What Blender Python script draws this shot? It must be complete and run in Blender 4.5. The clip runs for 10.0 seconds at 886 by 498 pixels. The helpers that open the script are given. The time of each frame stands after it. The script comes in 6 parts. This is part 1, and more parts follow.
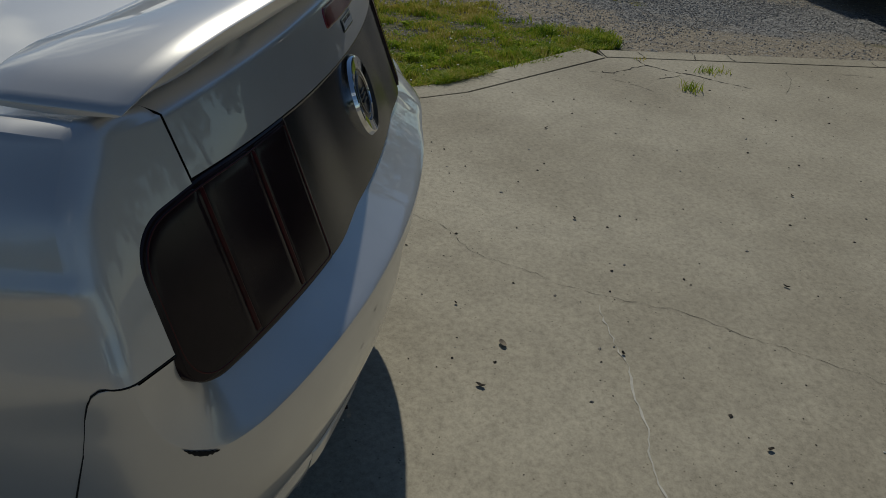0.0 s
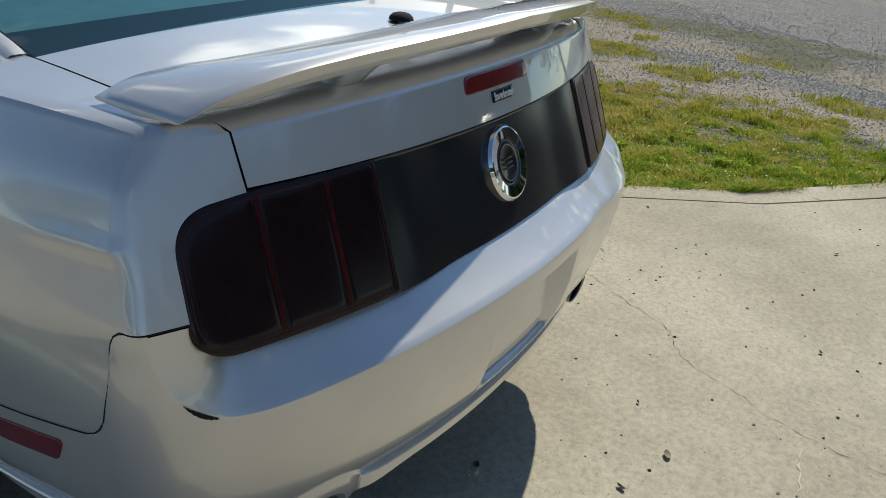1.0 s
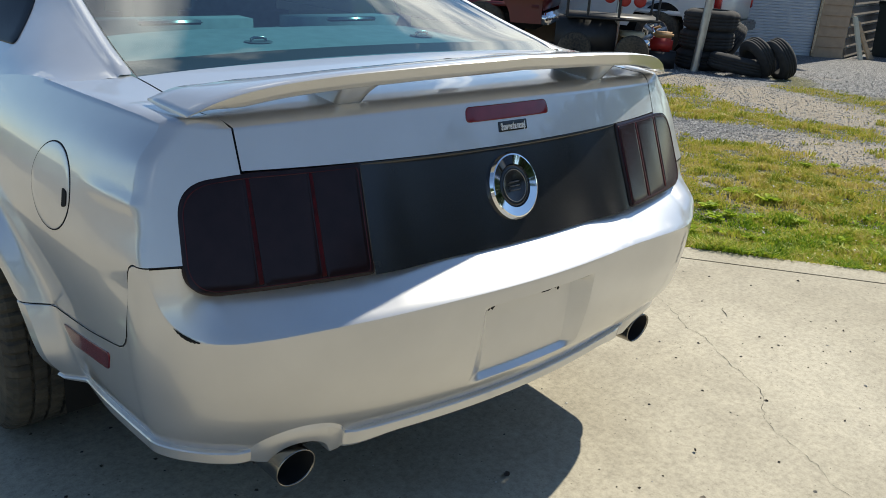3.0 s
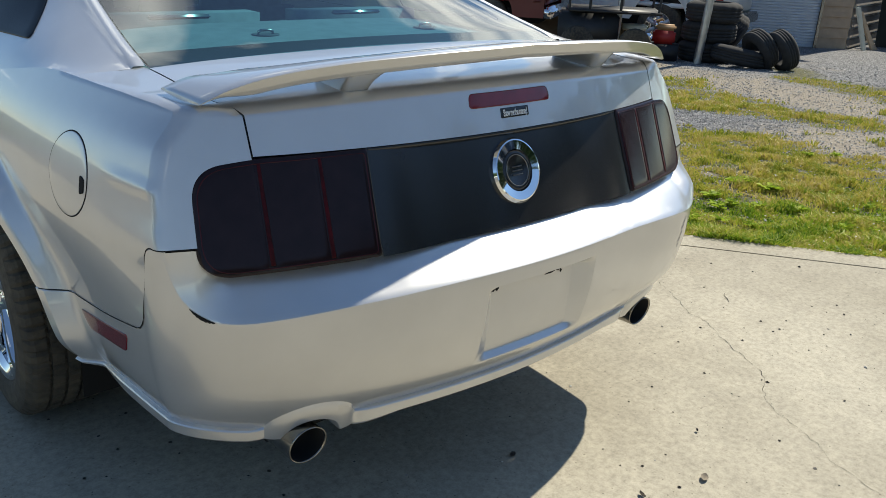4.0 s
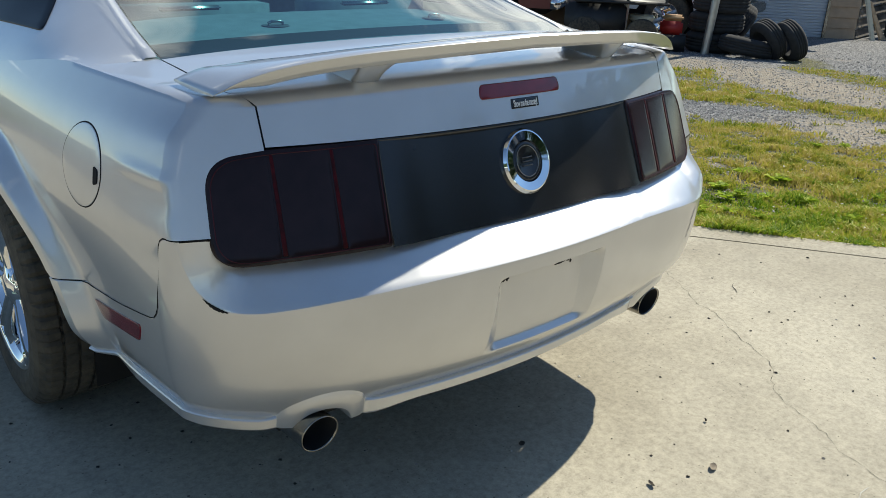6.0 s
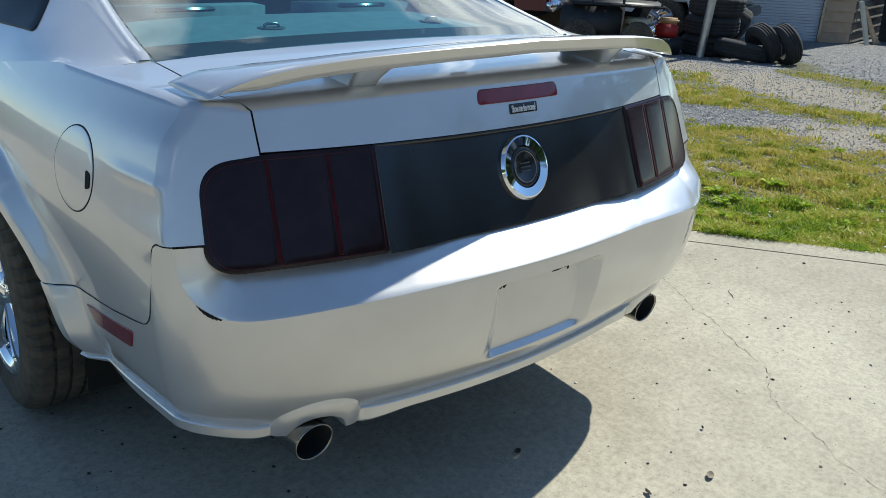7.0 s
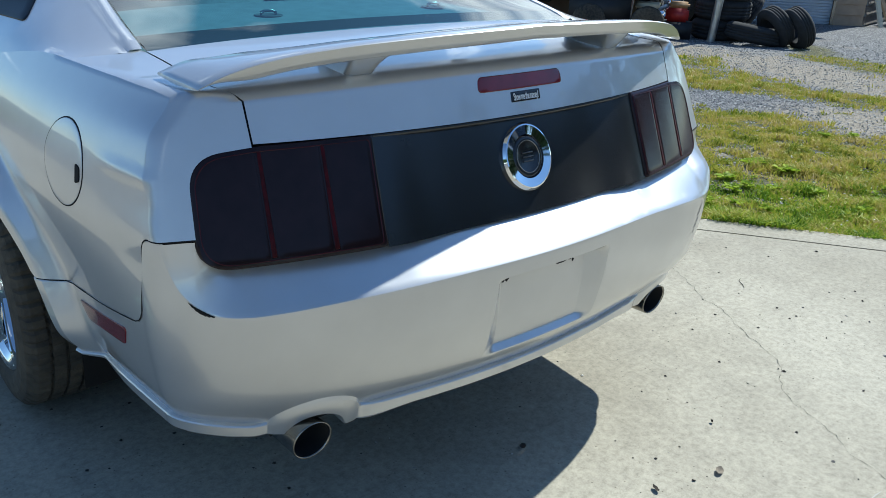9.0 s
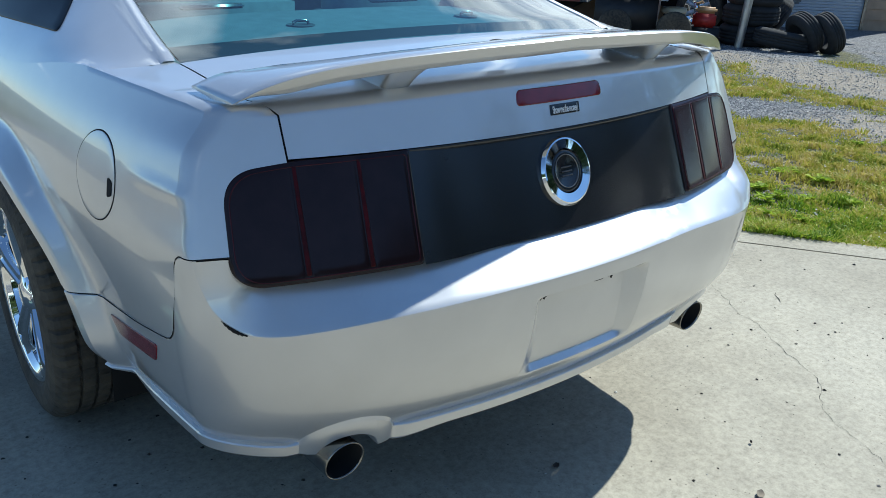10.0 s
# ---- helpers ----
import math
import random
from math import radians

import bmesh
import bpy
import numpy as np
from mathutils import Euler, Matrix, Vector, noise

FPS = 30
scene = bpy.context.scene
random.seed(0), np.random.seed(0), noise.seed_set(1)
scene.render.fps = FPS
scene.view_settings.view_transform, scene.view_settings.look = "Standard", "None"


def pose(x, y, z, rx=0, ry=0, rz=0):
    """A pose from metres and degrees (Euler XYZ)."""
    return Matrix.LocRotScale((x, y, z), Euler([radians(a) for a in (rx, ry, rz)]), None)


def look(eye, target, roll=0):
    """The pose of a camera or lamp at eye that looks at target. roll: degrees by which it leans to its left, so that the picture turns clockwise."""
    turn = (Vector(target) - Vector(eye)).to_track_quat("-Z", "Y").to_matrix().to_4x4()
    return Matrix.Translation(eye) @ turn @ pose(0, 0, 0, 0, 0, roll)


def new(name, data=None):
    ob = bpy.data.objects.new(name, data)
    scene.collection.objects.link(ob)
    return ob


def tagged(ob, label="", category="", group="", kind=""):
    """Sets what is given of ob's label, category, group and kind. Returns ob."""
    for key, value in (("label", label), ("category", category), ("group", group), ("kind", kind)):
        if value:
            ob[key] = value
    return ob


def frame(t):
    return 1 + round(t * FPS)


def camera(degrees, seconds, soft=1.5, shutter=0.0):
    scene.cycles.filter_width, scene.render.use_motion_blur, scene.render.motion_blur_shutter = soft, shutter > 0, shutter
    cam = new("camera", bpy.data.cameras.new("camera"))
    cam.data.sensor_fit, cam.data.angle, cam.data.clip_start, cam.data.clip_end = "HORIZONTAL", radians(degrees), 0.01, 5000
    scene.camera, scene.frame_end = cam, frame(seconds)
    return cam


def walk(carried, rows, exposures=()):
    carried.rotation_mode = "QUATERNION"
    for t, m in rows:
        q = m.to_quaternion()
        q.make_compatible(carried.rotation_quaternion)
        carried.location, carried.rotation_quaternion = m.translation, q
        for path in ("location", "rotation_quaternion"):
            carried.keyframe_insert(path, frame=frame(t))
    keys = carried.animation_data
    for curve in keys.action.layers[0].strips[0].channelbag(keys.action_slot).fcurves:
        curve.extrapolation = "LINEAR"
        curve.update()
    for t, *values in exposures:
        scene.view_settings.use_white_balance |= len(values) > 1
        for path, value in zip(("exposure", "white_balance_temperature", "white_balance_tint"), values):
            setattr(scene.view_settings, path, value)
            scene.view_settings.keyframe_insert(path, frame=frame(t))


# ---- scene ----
cam = camera(57.0, 10.0, 0.6)
PATH = [
    (0, (-1.424, -0.21, 1.326), (0.321, -0.172, 0.349), 5.9),
    (0.5, (-1.398, -0.434, 1.326), (0.307, 0.085, 0.418), 6.4),
    (1, (-1.371, -0.641, 1.344), (0.211, 0.236, 0.49), 5.6),
    (1.5, (-1.281, -0.719, 1.325), (0.234, 0.289, 0.496), 6.1),
    (2, (-1.244, -0.943, 1.327), (0.154, 0.27, 0.57), 6.1),
    (2.5, (-1.247, -1.122, 1.337), (0.015, 0.26, 0.632), 4.3),
    (4, (-1.301, -1.253, 1.326), (-0.073, 0.151, 0.603), 2.7),
    (4.5, (-1.305, -1.27, 1.324), (-0.088, 0.138, 0.59), 2.1),
    (5, (-1.314, -1.273, 1.326), (-0.095, 0.128, 0.586), 2.2),
    (5.5, (-1.316, -1.267, 1.325), (-0.105, 0.141, 0.582), 2.4),
    (7, (-1.305, -1.232, 1.33), (-0.081, 0.166, 0.59), 3.0),
    (7.5, (-1.297, -1.233, 1.326), (-0.067, 0.162, 0.59), 3.0),
    (8, (-1.285, -1.23, 1.328), (-0.059, 0.165, 0.585), 2.9),
    (8.5, (-1.271, -1.22, 1.326), (-0.054, 0.175, 0.571), 2.6),
    (9, (-1.257, -1.209, 1.324), (-0.059, 0.196, 0.554), 2.4),
    (9.5, (-1.258, -1.173, 1.317), (-0.089, 0.256, 0.55), 2.2),
    (10, (-1.251, -1.151, 1.33), (-0.091, 0.289, 0.568), 2.2),
]
walk(cam, [(t, look(eye, target, roll)) for t, eye, target, roll in PATH],
     exposures=[(0.0, -1.13, 6800, 4), (0.5, -0.55, 6800, 4), (1.0, 0.10, 6900, 4), (2.0, 0.44, 7000, 4), (2.5, 0.56, 6950, 5), (5.5, 0.52, 6950, 4), (7.0, 0.55, 6350, 2), (10.0, 0.57, 5800, 1)])


# ---- light ----
SUN_AZ, SUN_EL = radians(7.0), radians(46.8)     # from +x towards +y, above the ground
world = bpy.data.worlds.new("world")
scene.world = world
world.use_nodes = True
wn, wl = world.node_tree.nodes, world.node_tree.links
sky = wn.new("ShaderNodeTexSky")
sky.sky_type, sky.sun_disc = "NISHITA", False
sky.ozone_density, sky.dust_density, sky.air_density, sky.altitude = 4.0, 0.0, 1.0, 1500
sky.sun_elevation, sky.sun_rotation = SUN_EL, radians(90) - SUN_AZ
wbg = wn["Background"]
wbg.inputs["Strength"].default_value = 0.115
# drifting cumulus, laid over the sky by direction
wco = wn.new("ShaderNodeTexCoord")
wsep = wn.new("ShaderNodeSeparateXYZ")
wl.new(wco.outputs["Generated"], wsep.inputs[0])
wadd = wn.new("ShaderNodeMath"); wadd.operation = "MAXIMUM"; wadd.inputs[1].default_value = 0.12
wl.new(wsep.outputs["Z"], wadd.inputs[0])
wdiv = wn.new("ShaderNodeVectorMath"); wdiv.operation = "DIVIDE"
wl.new(wco.outputs["Generated"], wdiv.inputs[0]); wl.new(wadd.outputs[0], wdiv.inputs[1])
wno = wn.new("ShaderNodeTexNoise")
wno.inputs["Scale"].default_value, wno.inputs["Detail"].default_value, wno.inputs["Roughness"].default_value = 1.3, 9, 0.58
wl.new(wdiv.outputs[0], wno.inputs["Vector"])
wra = wn.new("ShaderNodeValToRGB")
wra.color_ramp.elements[0].position, wra.color_ramp.elements[1].position = 0.62, 0.78
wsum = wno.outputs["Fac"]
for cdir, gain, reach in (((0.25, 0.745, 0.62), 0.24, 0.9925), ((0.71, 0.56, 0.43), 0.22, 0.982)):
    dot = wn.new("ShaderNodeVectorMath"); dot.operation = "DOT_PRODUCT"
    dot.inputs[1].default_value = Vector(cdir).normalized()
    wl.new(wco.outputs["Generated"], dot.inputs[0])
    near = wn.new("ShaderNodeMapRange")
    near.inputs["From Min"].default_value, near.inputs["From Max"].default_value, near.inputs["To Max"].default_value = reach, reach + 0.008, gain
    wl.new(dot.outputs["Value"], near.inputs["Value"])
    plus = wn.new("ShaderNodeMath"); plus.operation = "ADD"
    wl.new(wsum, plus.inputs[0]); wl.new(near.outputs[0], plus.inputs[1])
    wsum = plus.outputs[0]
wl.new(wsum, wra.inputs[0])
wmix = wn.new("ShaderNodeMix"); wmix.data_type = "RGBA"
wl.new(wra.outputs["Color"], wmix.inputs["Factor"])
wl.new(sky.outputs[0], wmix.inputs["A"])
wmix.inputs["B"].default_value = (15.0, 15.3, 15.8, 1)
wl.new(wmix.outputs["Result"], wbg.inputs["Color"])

sun = new("sun", bpy.data.lights.new("sun", "SUN"))
sun.data.energy, sun.data.angle, sun.data.color = 4.3, radians(0.6), (1.0, 0.945, 0.865)
SUN_DIR = Vector((math.cos(SUN_EL) * math.cos(SUN_AZ), math.cos(SUN_EL) * math.sin(SUN_AZ), math.sin(SUN_EL)))
sun.matrix_world = look(SUN_DIR * 30, (0, 0, 0))


# ---- materials ----
def mat(name, color, rough=0.5, metal=0.0, var=0.12, scale=20.0, bump=0.0, bscale=60.0, coat=0.0, spec=0.5, dark=None, detail=6):
    """A principled material with colour varied at two scales and a fine relief."""
    m = bpy.data.materials.new(name)
    m.use_nodes = True
    n, l = m.node_tree.nodes, m.node_tree.links
    b = n["Principled BSDF"]
    b.inputs["Roughness"].default_value, b.inputs["Metallic"].default_value = rough, metal
    b.inputs["Coat Weight"].default_value, b.inputs["Coat Roughness"].default_value = coat, 0.03
    b.inputs["Specular IOR Level"].default_value = spec
    co = n.new("ShaderNodeTexCoord")
    big, fine = n.new("ShaderNodeTexNoise"), n.new("ShaderNodeTexNoise")
    big.inputs["Scale"].default_value, fine.inputs["Scale"].default_value = scale * 0.12, scale
    big.inputs["Detail"].default_value = fine.inputs["Detail"].default_value = detail
    for t in (big, fine):
        l.new(co.outputs["Object"], t.inputs["Vector"])
    add = n.new("ShaderNodeMath"); add.operation = "ADD"
    l.new(big.outputs["Fac"], add.inputs[0]); l.new(fine.outputs["Fac"], add.inputs[1])
    half = n.new("ShaderNodeMapRange")
    half.inputs["From Min"].default_value, half.inputs["From Max"].default_value = 0.7, 1.3
    l.new(add.outputs[0], half.inputs["Value"])
    mix = n.new("ShaderNodeMix"); mix.data_type = "RGBA"
    c = Vector(color)
    lo = Vector(dark) if dark else c * (1 - var)
    hi = c * (1 + var * 0.6) if not dark else c
    mix.inputs["A"].default_value, mix.inputs["B"].default_value = (*lo, 1), (*hi, 1)
    l.new(half.outputs[0], mix.inputs["Factor"])
    l.new(mix.outputs["Result"], b.inputs["Base Color"])
    if bump:
        bt = n.new("ShaderNodeTexNoise")
        bt.inputs["Scale"].default_value, bt.inputs["Detail"].default_value = bscale, 4
        l.new(co.outputs["Object"], bt.inputs["Vector"])
        bp = n.new("ShaderNodeBump")
        bp.inputs["Strength"].default_value, bp.inputs["Distance"].default_value = min(1.0, bump), 0.004
        l.new(bt.outputs["Fac"], bp.inputs["Height"])
        l.new(bp.outputs[0], b.inputs["Normal"])
    return m


PAINT = mat("silver_paint", (0.605, 0.602, 0.595), 0.35, 0.63, 0.04, 14, coat=1.0)
WORN = mat("worn_silver_paint", (0.605, 0.602, 0.595), 0.35, 0.63, 0.04, 14, coat=1.0)
for m in (PAINT, WORN):
    m.node_tree.nodes["Principled BSDF"].inputs["Coat IOR"].default_value = 1.6
# clear coat peeling in flecks
pn, plk = WORN.node_tree.nodes, WORN.node_tree.links
pco = pn.new("ShaderNodeTexCoord")
pno, pno2 = pn.new("ShaderNodeTexNoise"), pn.new("ShaderNodeTexNoise")
pno.inputs["Scale"].default_value, pno.inputs["Detail"].default_value, pno.inputs["Roughness"].default_value = 24, 6, 0.6
pno2.inputs["Scale"].default_value = 3.2
plk.new(pco.outputs["Object"], pno.inputs["Vector"]); plk.new(pco.outputs["Object"], pno2.inputs["Vector"])
pmul = pn.new("ShaderNodeMath"); pmul.operation = "MULTIPLY"
plk.new(pno.outputs["Fac"], pmul.inputs[0]); plk.new(pno2.outputs["Fac"], pmul.inputs[1])
pse = pn.new("ShaderNodeSeparateXYZ")
plk.new(pco.outputs["Object"], pse.inputs[0])


def span(src, lo, hi, a, b):
    r = pn.new("ShaderNodeMapRange")
    r.inputs["From Min"].default_value, r.inputs["From Max"].default_value = lo, hi
    r.inputs["To Min"].default_value, r.inputs["To Max"].default_value = a, b
    plk.new(src, r.inputs["Value"])
    return r.outputs[0]


# the sun has lifted it on the shelf, mostly right of the middle
peel = span(pmul.outputs[0], 0.300, 0.345, 0.0, 1.0)
for edge in (span(pse.outputs["Z"], 0.640, 0.660, 0.0, 1.0), span(pse.outputs["X"], -0.10, 0.20, 0.0, 1.0)):
    pm = pn.new("ShaderNodeMath"); pm.operation = "MULTIPLY"
    plk.new(peel, pm.inputs[0]); plk.new(edge, pm.inputs[1])
    peel = pm.outputs[0]
pbs = pn["Principled BSDF"]
plk.new(span(peel, 0.0, 1.0, 0.35, 0.45), pbs.inputs["Roughness"])
plk.new(span(peel, 0.0, 1.0, 1.0, 0.5), pbs.inputs["Coat Weight"])
plk.new(span(peel, 0.0, 1.0, 0.63, 0.56), pbs.inputs["Metallic"])
SCRAPED = mat("scraped_paint", (0.40, 0.385, 0.38), 0.7, 0.1, 0.3, 120)
BLACK = mat("satin_black", (0.016, 0.0165, 0.018), 0.20, 0, 0.4, 8, spec=0.62)
GAP = mat("gap_black", (0.006, 0.006, 0.006), 0.9, 0, 0.2, 30)
LENS = mat("smoked_lens", (0.018, 0.009, 0.011), 0.14, 0, 0.3, 25, spec=0.24)
RED = mat("red_lens", (0.16, 0.008, 0.014), 0.18, 0, 0.3, 30, coat=0.5)
REDGLOW = mat("lens_ridge_red", (0.075, 0.003, 0.006), 0.3, 0, 0.6, 60, spec=0.15, dark=(0.018, 0.002, 0.003))
LENSRIM = mat("lens_rim_red", (0.05, 0.004, 0.007), 0.2, 0, 0.3, 30, spec=0.3)
CHROME = mat("chrome", (0.82, 0.83, 0.84), 0.05, 1.0, 0.06, 20)
STEEL = mat("worn_steel", (0.30, 0.29, 0.27), 0.26, 1.0, 0.3, 30)
# soot in the pipe bores, shade of the finger notch, the lid dome's own black
DULLBLACK = mat("dull_black", (0.01, 0.01, 0.01), 0.95, 0, 0.3, 30)
BADGEGREY = mat("badge_grey", (0.10, 0.10, 0.10), 0.4, 0.5, 0.2, 30)
RUBBER = mat("tyre_rubber", (0.026, 0.024, 0.022), 0.85, 0, 0.4, 30, 0.6, 120, dark=(0.12, 0.098, 0.066))
CLOTH = mat("grey_trim", (0.22, 0.225, 0.23), 0.9, 0, 0.2, 20, 0.3, 300)
WHITE = mat("white_print", (0.75, 0.75, 0.73), 0.5, 0, 0.1, 40)
CRACK = mat("crack_dark", (0.05, 0.045, 0.038), 1.0, 0, 0.4, 40)
WOOD = mat("weathered_wood", (0.30, 0.22, 0.14), 0.8, 0, 0.3, 12)
TRUCKWHITE = mat("white_paint", (0.72, 0.72, 0.70), 0.3, 0, 0.05, 6, coat=0.5)
TRUCKRED = mat("red_paint", (0.12, 0.007, 0.010), 0.3, 0, 0.1, 6, coat=0.5)
SHEET = mat("corrugated_sheet", (0.62, 0.64, 0.67), 0.45, 0.2, 0.08, 5)
TAN = mat("tan_siding", (0.42, 0.30, 0.20), 0.8, 0, 0.15, 8)


def glass(name, tint, rough=0.0, power=4.0):
    m = bpy.data.materials.new(name)
    m.use_nodes = True
    n, l = m.node_tree.nodes, m.node_tree.links
    out = n["Material Output"]
    tr, gl = n.new("ShaderNodeBsdfTransparent"), n.new("ShaderNodeBsdfGlossy")
    tr.inputs["Color"].default_value = (*tint, 1)
    gl.inputs["Roughness"].default_value = rough
    lw = n.new("ShaderNodeLayerWeight"); lw.inputs["Blend"].default_value = 0.5
    pw = n.new("ShaderNodeMath"); pw.operation = "POWER"; pw.inputs[1].default_value = power
    fr = n.new("ShaderNodeMath"); fr.operation = "MULTIPLY_ADD"; fr.inputs[1].default_value, fr.inputs[2].default_value = 0.90, 0.06
    l.new(lw.outputs["Facing"], pw.inputs[0]); l.new(pw.outputs[0], fr.inputs[0])
    mx = n.new("ShaderNodeMixShader")
    l.new(fr.outputs[0], mx.inputs[0]); l.new(tr.outputs[0], mx.inputs[1]); l.new(gl.outputs[0], mx.inputs[2])
    l.new(mx.outputs[0], out.inputs[0])
    return m


GLASS = glass("tinted_glass", (0.40, 0.72, 0.78))
CLEAR = glass("clear_glass", (0.72, 0.82, 0.80))
DARKGLASS = glass("dark_glass", (0.03, 0.035, 0.04), 0.0, 7.0)


# ---- mesh helpers ----
def part(name, bm, material, parent=None, label="", smooth=True, sharp=0, out=None):
    """Links a bmesh as one mesh object, under a thing or a part."""
    bmesh.ops.recalc_face_normals(bm, faces=bm.faces[:])
    if out is not None and sum((f.normal.dot(Vector(out)) for f in bm.faces), 0.0) < 0:
        bmesh.ops.reverse_faces(bm, faces=bm.faces[:])
    me = bpy.data.meshes.new(name)
    bm.to_mesh(me)
    bm.free()
    me.materials.append(material)
    if smooth:
        me.shade_smooth()
    if sharp:
        me.set_sharp_from_angle(angle=radians(sharp))
    ob = new(name, me)
    if parent:
        ob.parent = parent
    if label:
        tagged(ob, label)
    return ob


def thing(name, label, category, group="", kind="", at=(0, 0, 0)):
    ob = new(name)
    ob.location = at
    return tagged(ob, label, category, group, kind)


def grid_bm(rows, closed=False, bm=None):
    """Quads over rows of equal length."""
    bm = bm or bmesh.new()
    vs = [[bm.verts.new(p) for p in r] for r in rows]
    for a, b in zip(vs, vs[1:]):
        n = len(a)
        for i in range(n if closed else n - 1):
            q = (a[i], a[(i + 1) % n], b[(i + 1) % n], b[i])
            if len({tuple(v.co) for v in q}) >= 3:
                bm.faces.new(q)
    return bm


def box_bm(x0, y0, z0, x1, y1, z1, bevel=0.0, bm=None):
    own = bmesh.new()
    bmesh.ops.create_cube(own, size=1)
    for v in own.verts:
        v.co = Vector(((x0 + x1) / 2 + v.co.x * (x1 - x0), (y0 + y1) / 2 + v.co.y * (y1 - y0), (z0 + z1) / 2 + v.co.z * (z1 - z0)))
    if bevel:
        bmesh.ops.bevel(own, geom=own.edges[:], offset=bevel, segments=2, affect="EDGES")
    if bm is None:
        return own
    me = bpy.data.meshes.new("tmp"); own.to_mesh(me); own.free(); bm.from_mesh(me); bpy.data.meshes.remove(me)
    return bm


def lathe(profile, n=48, axis="x", centre=(0, 0, 0), bm=None):
    """Turns a profile of (along, radius) about an axis through centre."""
    rows = []
    for a, r in profile:
        ring = []
        for i in range(n):
            t = 2 * math.pi * i / n
            c, s = r * math.cos(t), r * math.sin(t)
            p = {"x": (a, c, s), "y": (c, a, s), "z": (c, s, a)}[axis]
            ring.append(Vector(centre) + Vector(p))
        rows.append(ring)
    return grid_bm(rows, True, bm)


def tube(points, radius, n=8, bm=None):
    """A round bar along a line of points."""
    pts = [Vector(p) for p in points]
    rows = []
    for i, p in enumerate(pts):
        d = (pts[min(i + 1, len(pts) - 1)] - pts[max(i - 1, 0)]).normalized()
        a = d.orthogonal().normalized() if abs(d.z) > 0.9 else d.cross(Vector((0, 0, 1))).normalized()
        b = d.cross(a)
        r = radius[i] if isinstance(radius, (list, tuple)) else radius
        rows.append([p + a * r * math.cos(2 * math.pi * k / n) + b * r * math.sin(2 * math.pi * k / n) for k in range(n)])
    bm = grid_bm(rows, True, bm)
    return bm


def spline(xs, ys):
    """A smooth curve through a few given values."""
    xs, ys = np.array(xs, float), np.array(ys, float)
    m = np.gradient(ys, xs)

    def f(x):
        x = min(max(x, xs[0]), xs[-1])
        i = min(max(int(np.searchsorted(xs, x)) - 1, 0), len(xs) - 2)
        h = xs[i + 1] - xs[i]
        t = (x - xs[i]) / h
        return float((2*t**3 - 3*t*t + 1) * ys[i] + (t**3 - 2*t*t + t) * h * m[i] + (-2*t**3 + 3*t*t) * ys[i+1] + (t**3 - t*t) * h * m[i+1])
    return f


def sstep(a, b, x):
    t = min(max((x - a) / (b - a), 0), 1)
    return t * t * (3 - 2 * t)


def rounded(corners, radii, n=6):
    """A convex outline with rounded corners, as 2D points."""
    out = []
    k = len(corners)
    for i in range(k):
        p, a, b = Vector(corners[i]), Vector(corners[i - 1]), Vector(corners[(i + 1) % k])
        r = radii[i] if isinstance(radii, (list, tuple)) else radii
        p0, p1 = p + (a - p).normalized() * r, p + (b - p).normalized() * r
        for j in range(n + 1):
            t = j / n
            out.append((1 - t) ** 2 * p0 + 2 * t * (1 - t) * p + t * t * p1)
    # more points along the straight runs
    dense = []
    for i, p in enumerate(out):
        q = out[(i + 1) % len(out)]
        m = max(1, int((q - p).length / 0.03))
        dense += [p.lerp(q, j / m) for j in range(m)]
    return dense


def patch(outline, surf, way, proud=0.004, sunk=0.01, edge=0.004, rings=6):
    """A plate with rounded edges that follows a surface; outline in the surface's two coordinates, way: outwards."""
    w = Vector(way)
    c = sum(outline, Vector((0, 0))) / len(outline)
    mean = sum((p - c).length for p in outline) / len(outline)
    k = 1 - edge / mean
    steps = [(1, -sunk), (1, proud - edge * 0.7), (1 - (1 - k) * 0.35, proud - edge * 0.15), (k, proud)]
    steps += [(k * (1 - (i + 1) / rings), proud) for i in range(rings - 1)]
    rows = []
    for s, o in steps:
        rows.append([Vector(surf(*(c + (p - c) * s))) + w * o for p in outline])
    bm = grid_bm(rows, True)
    bm.verts.ensure_lookup_table()
    top = bm.verts[-len(outline):]
    bm.faces.new(top)
    return bm


# ---- the car's surfaces (left and right are alike; x is the half width) ----
WHEEL_Y, WHEEL_Z, ARCH_Y = 1.075, 0.345, 1.04
QW = ((0.882, 1.047), (1.045, 1.142), (1.45, 1.235), (1.50, 1.03))      # quarter window outline
ARCH_A, ARCH_H, ARCH_Z = 0.475, 0.46, 0.30
TOP = 0.992                                    # upper edge of the tail
base_x = spline([0.20, 0.30, 0.40, 0.50, 0.60, 0.70, 0.774, 0.865, 0.93, 1.003, 1.05], [0.69, 0.736, 0.788, 0.806, 0.812, 0.810, 0.803, 0.790, 0.768, 0.731, 0.705])


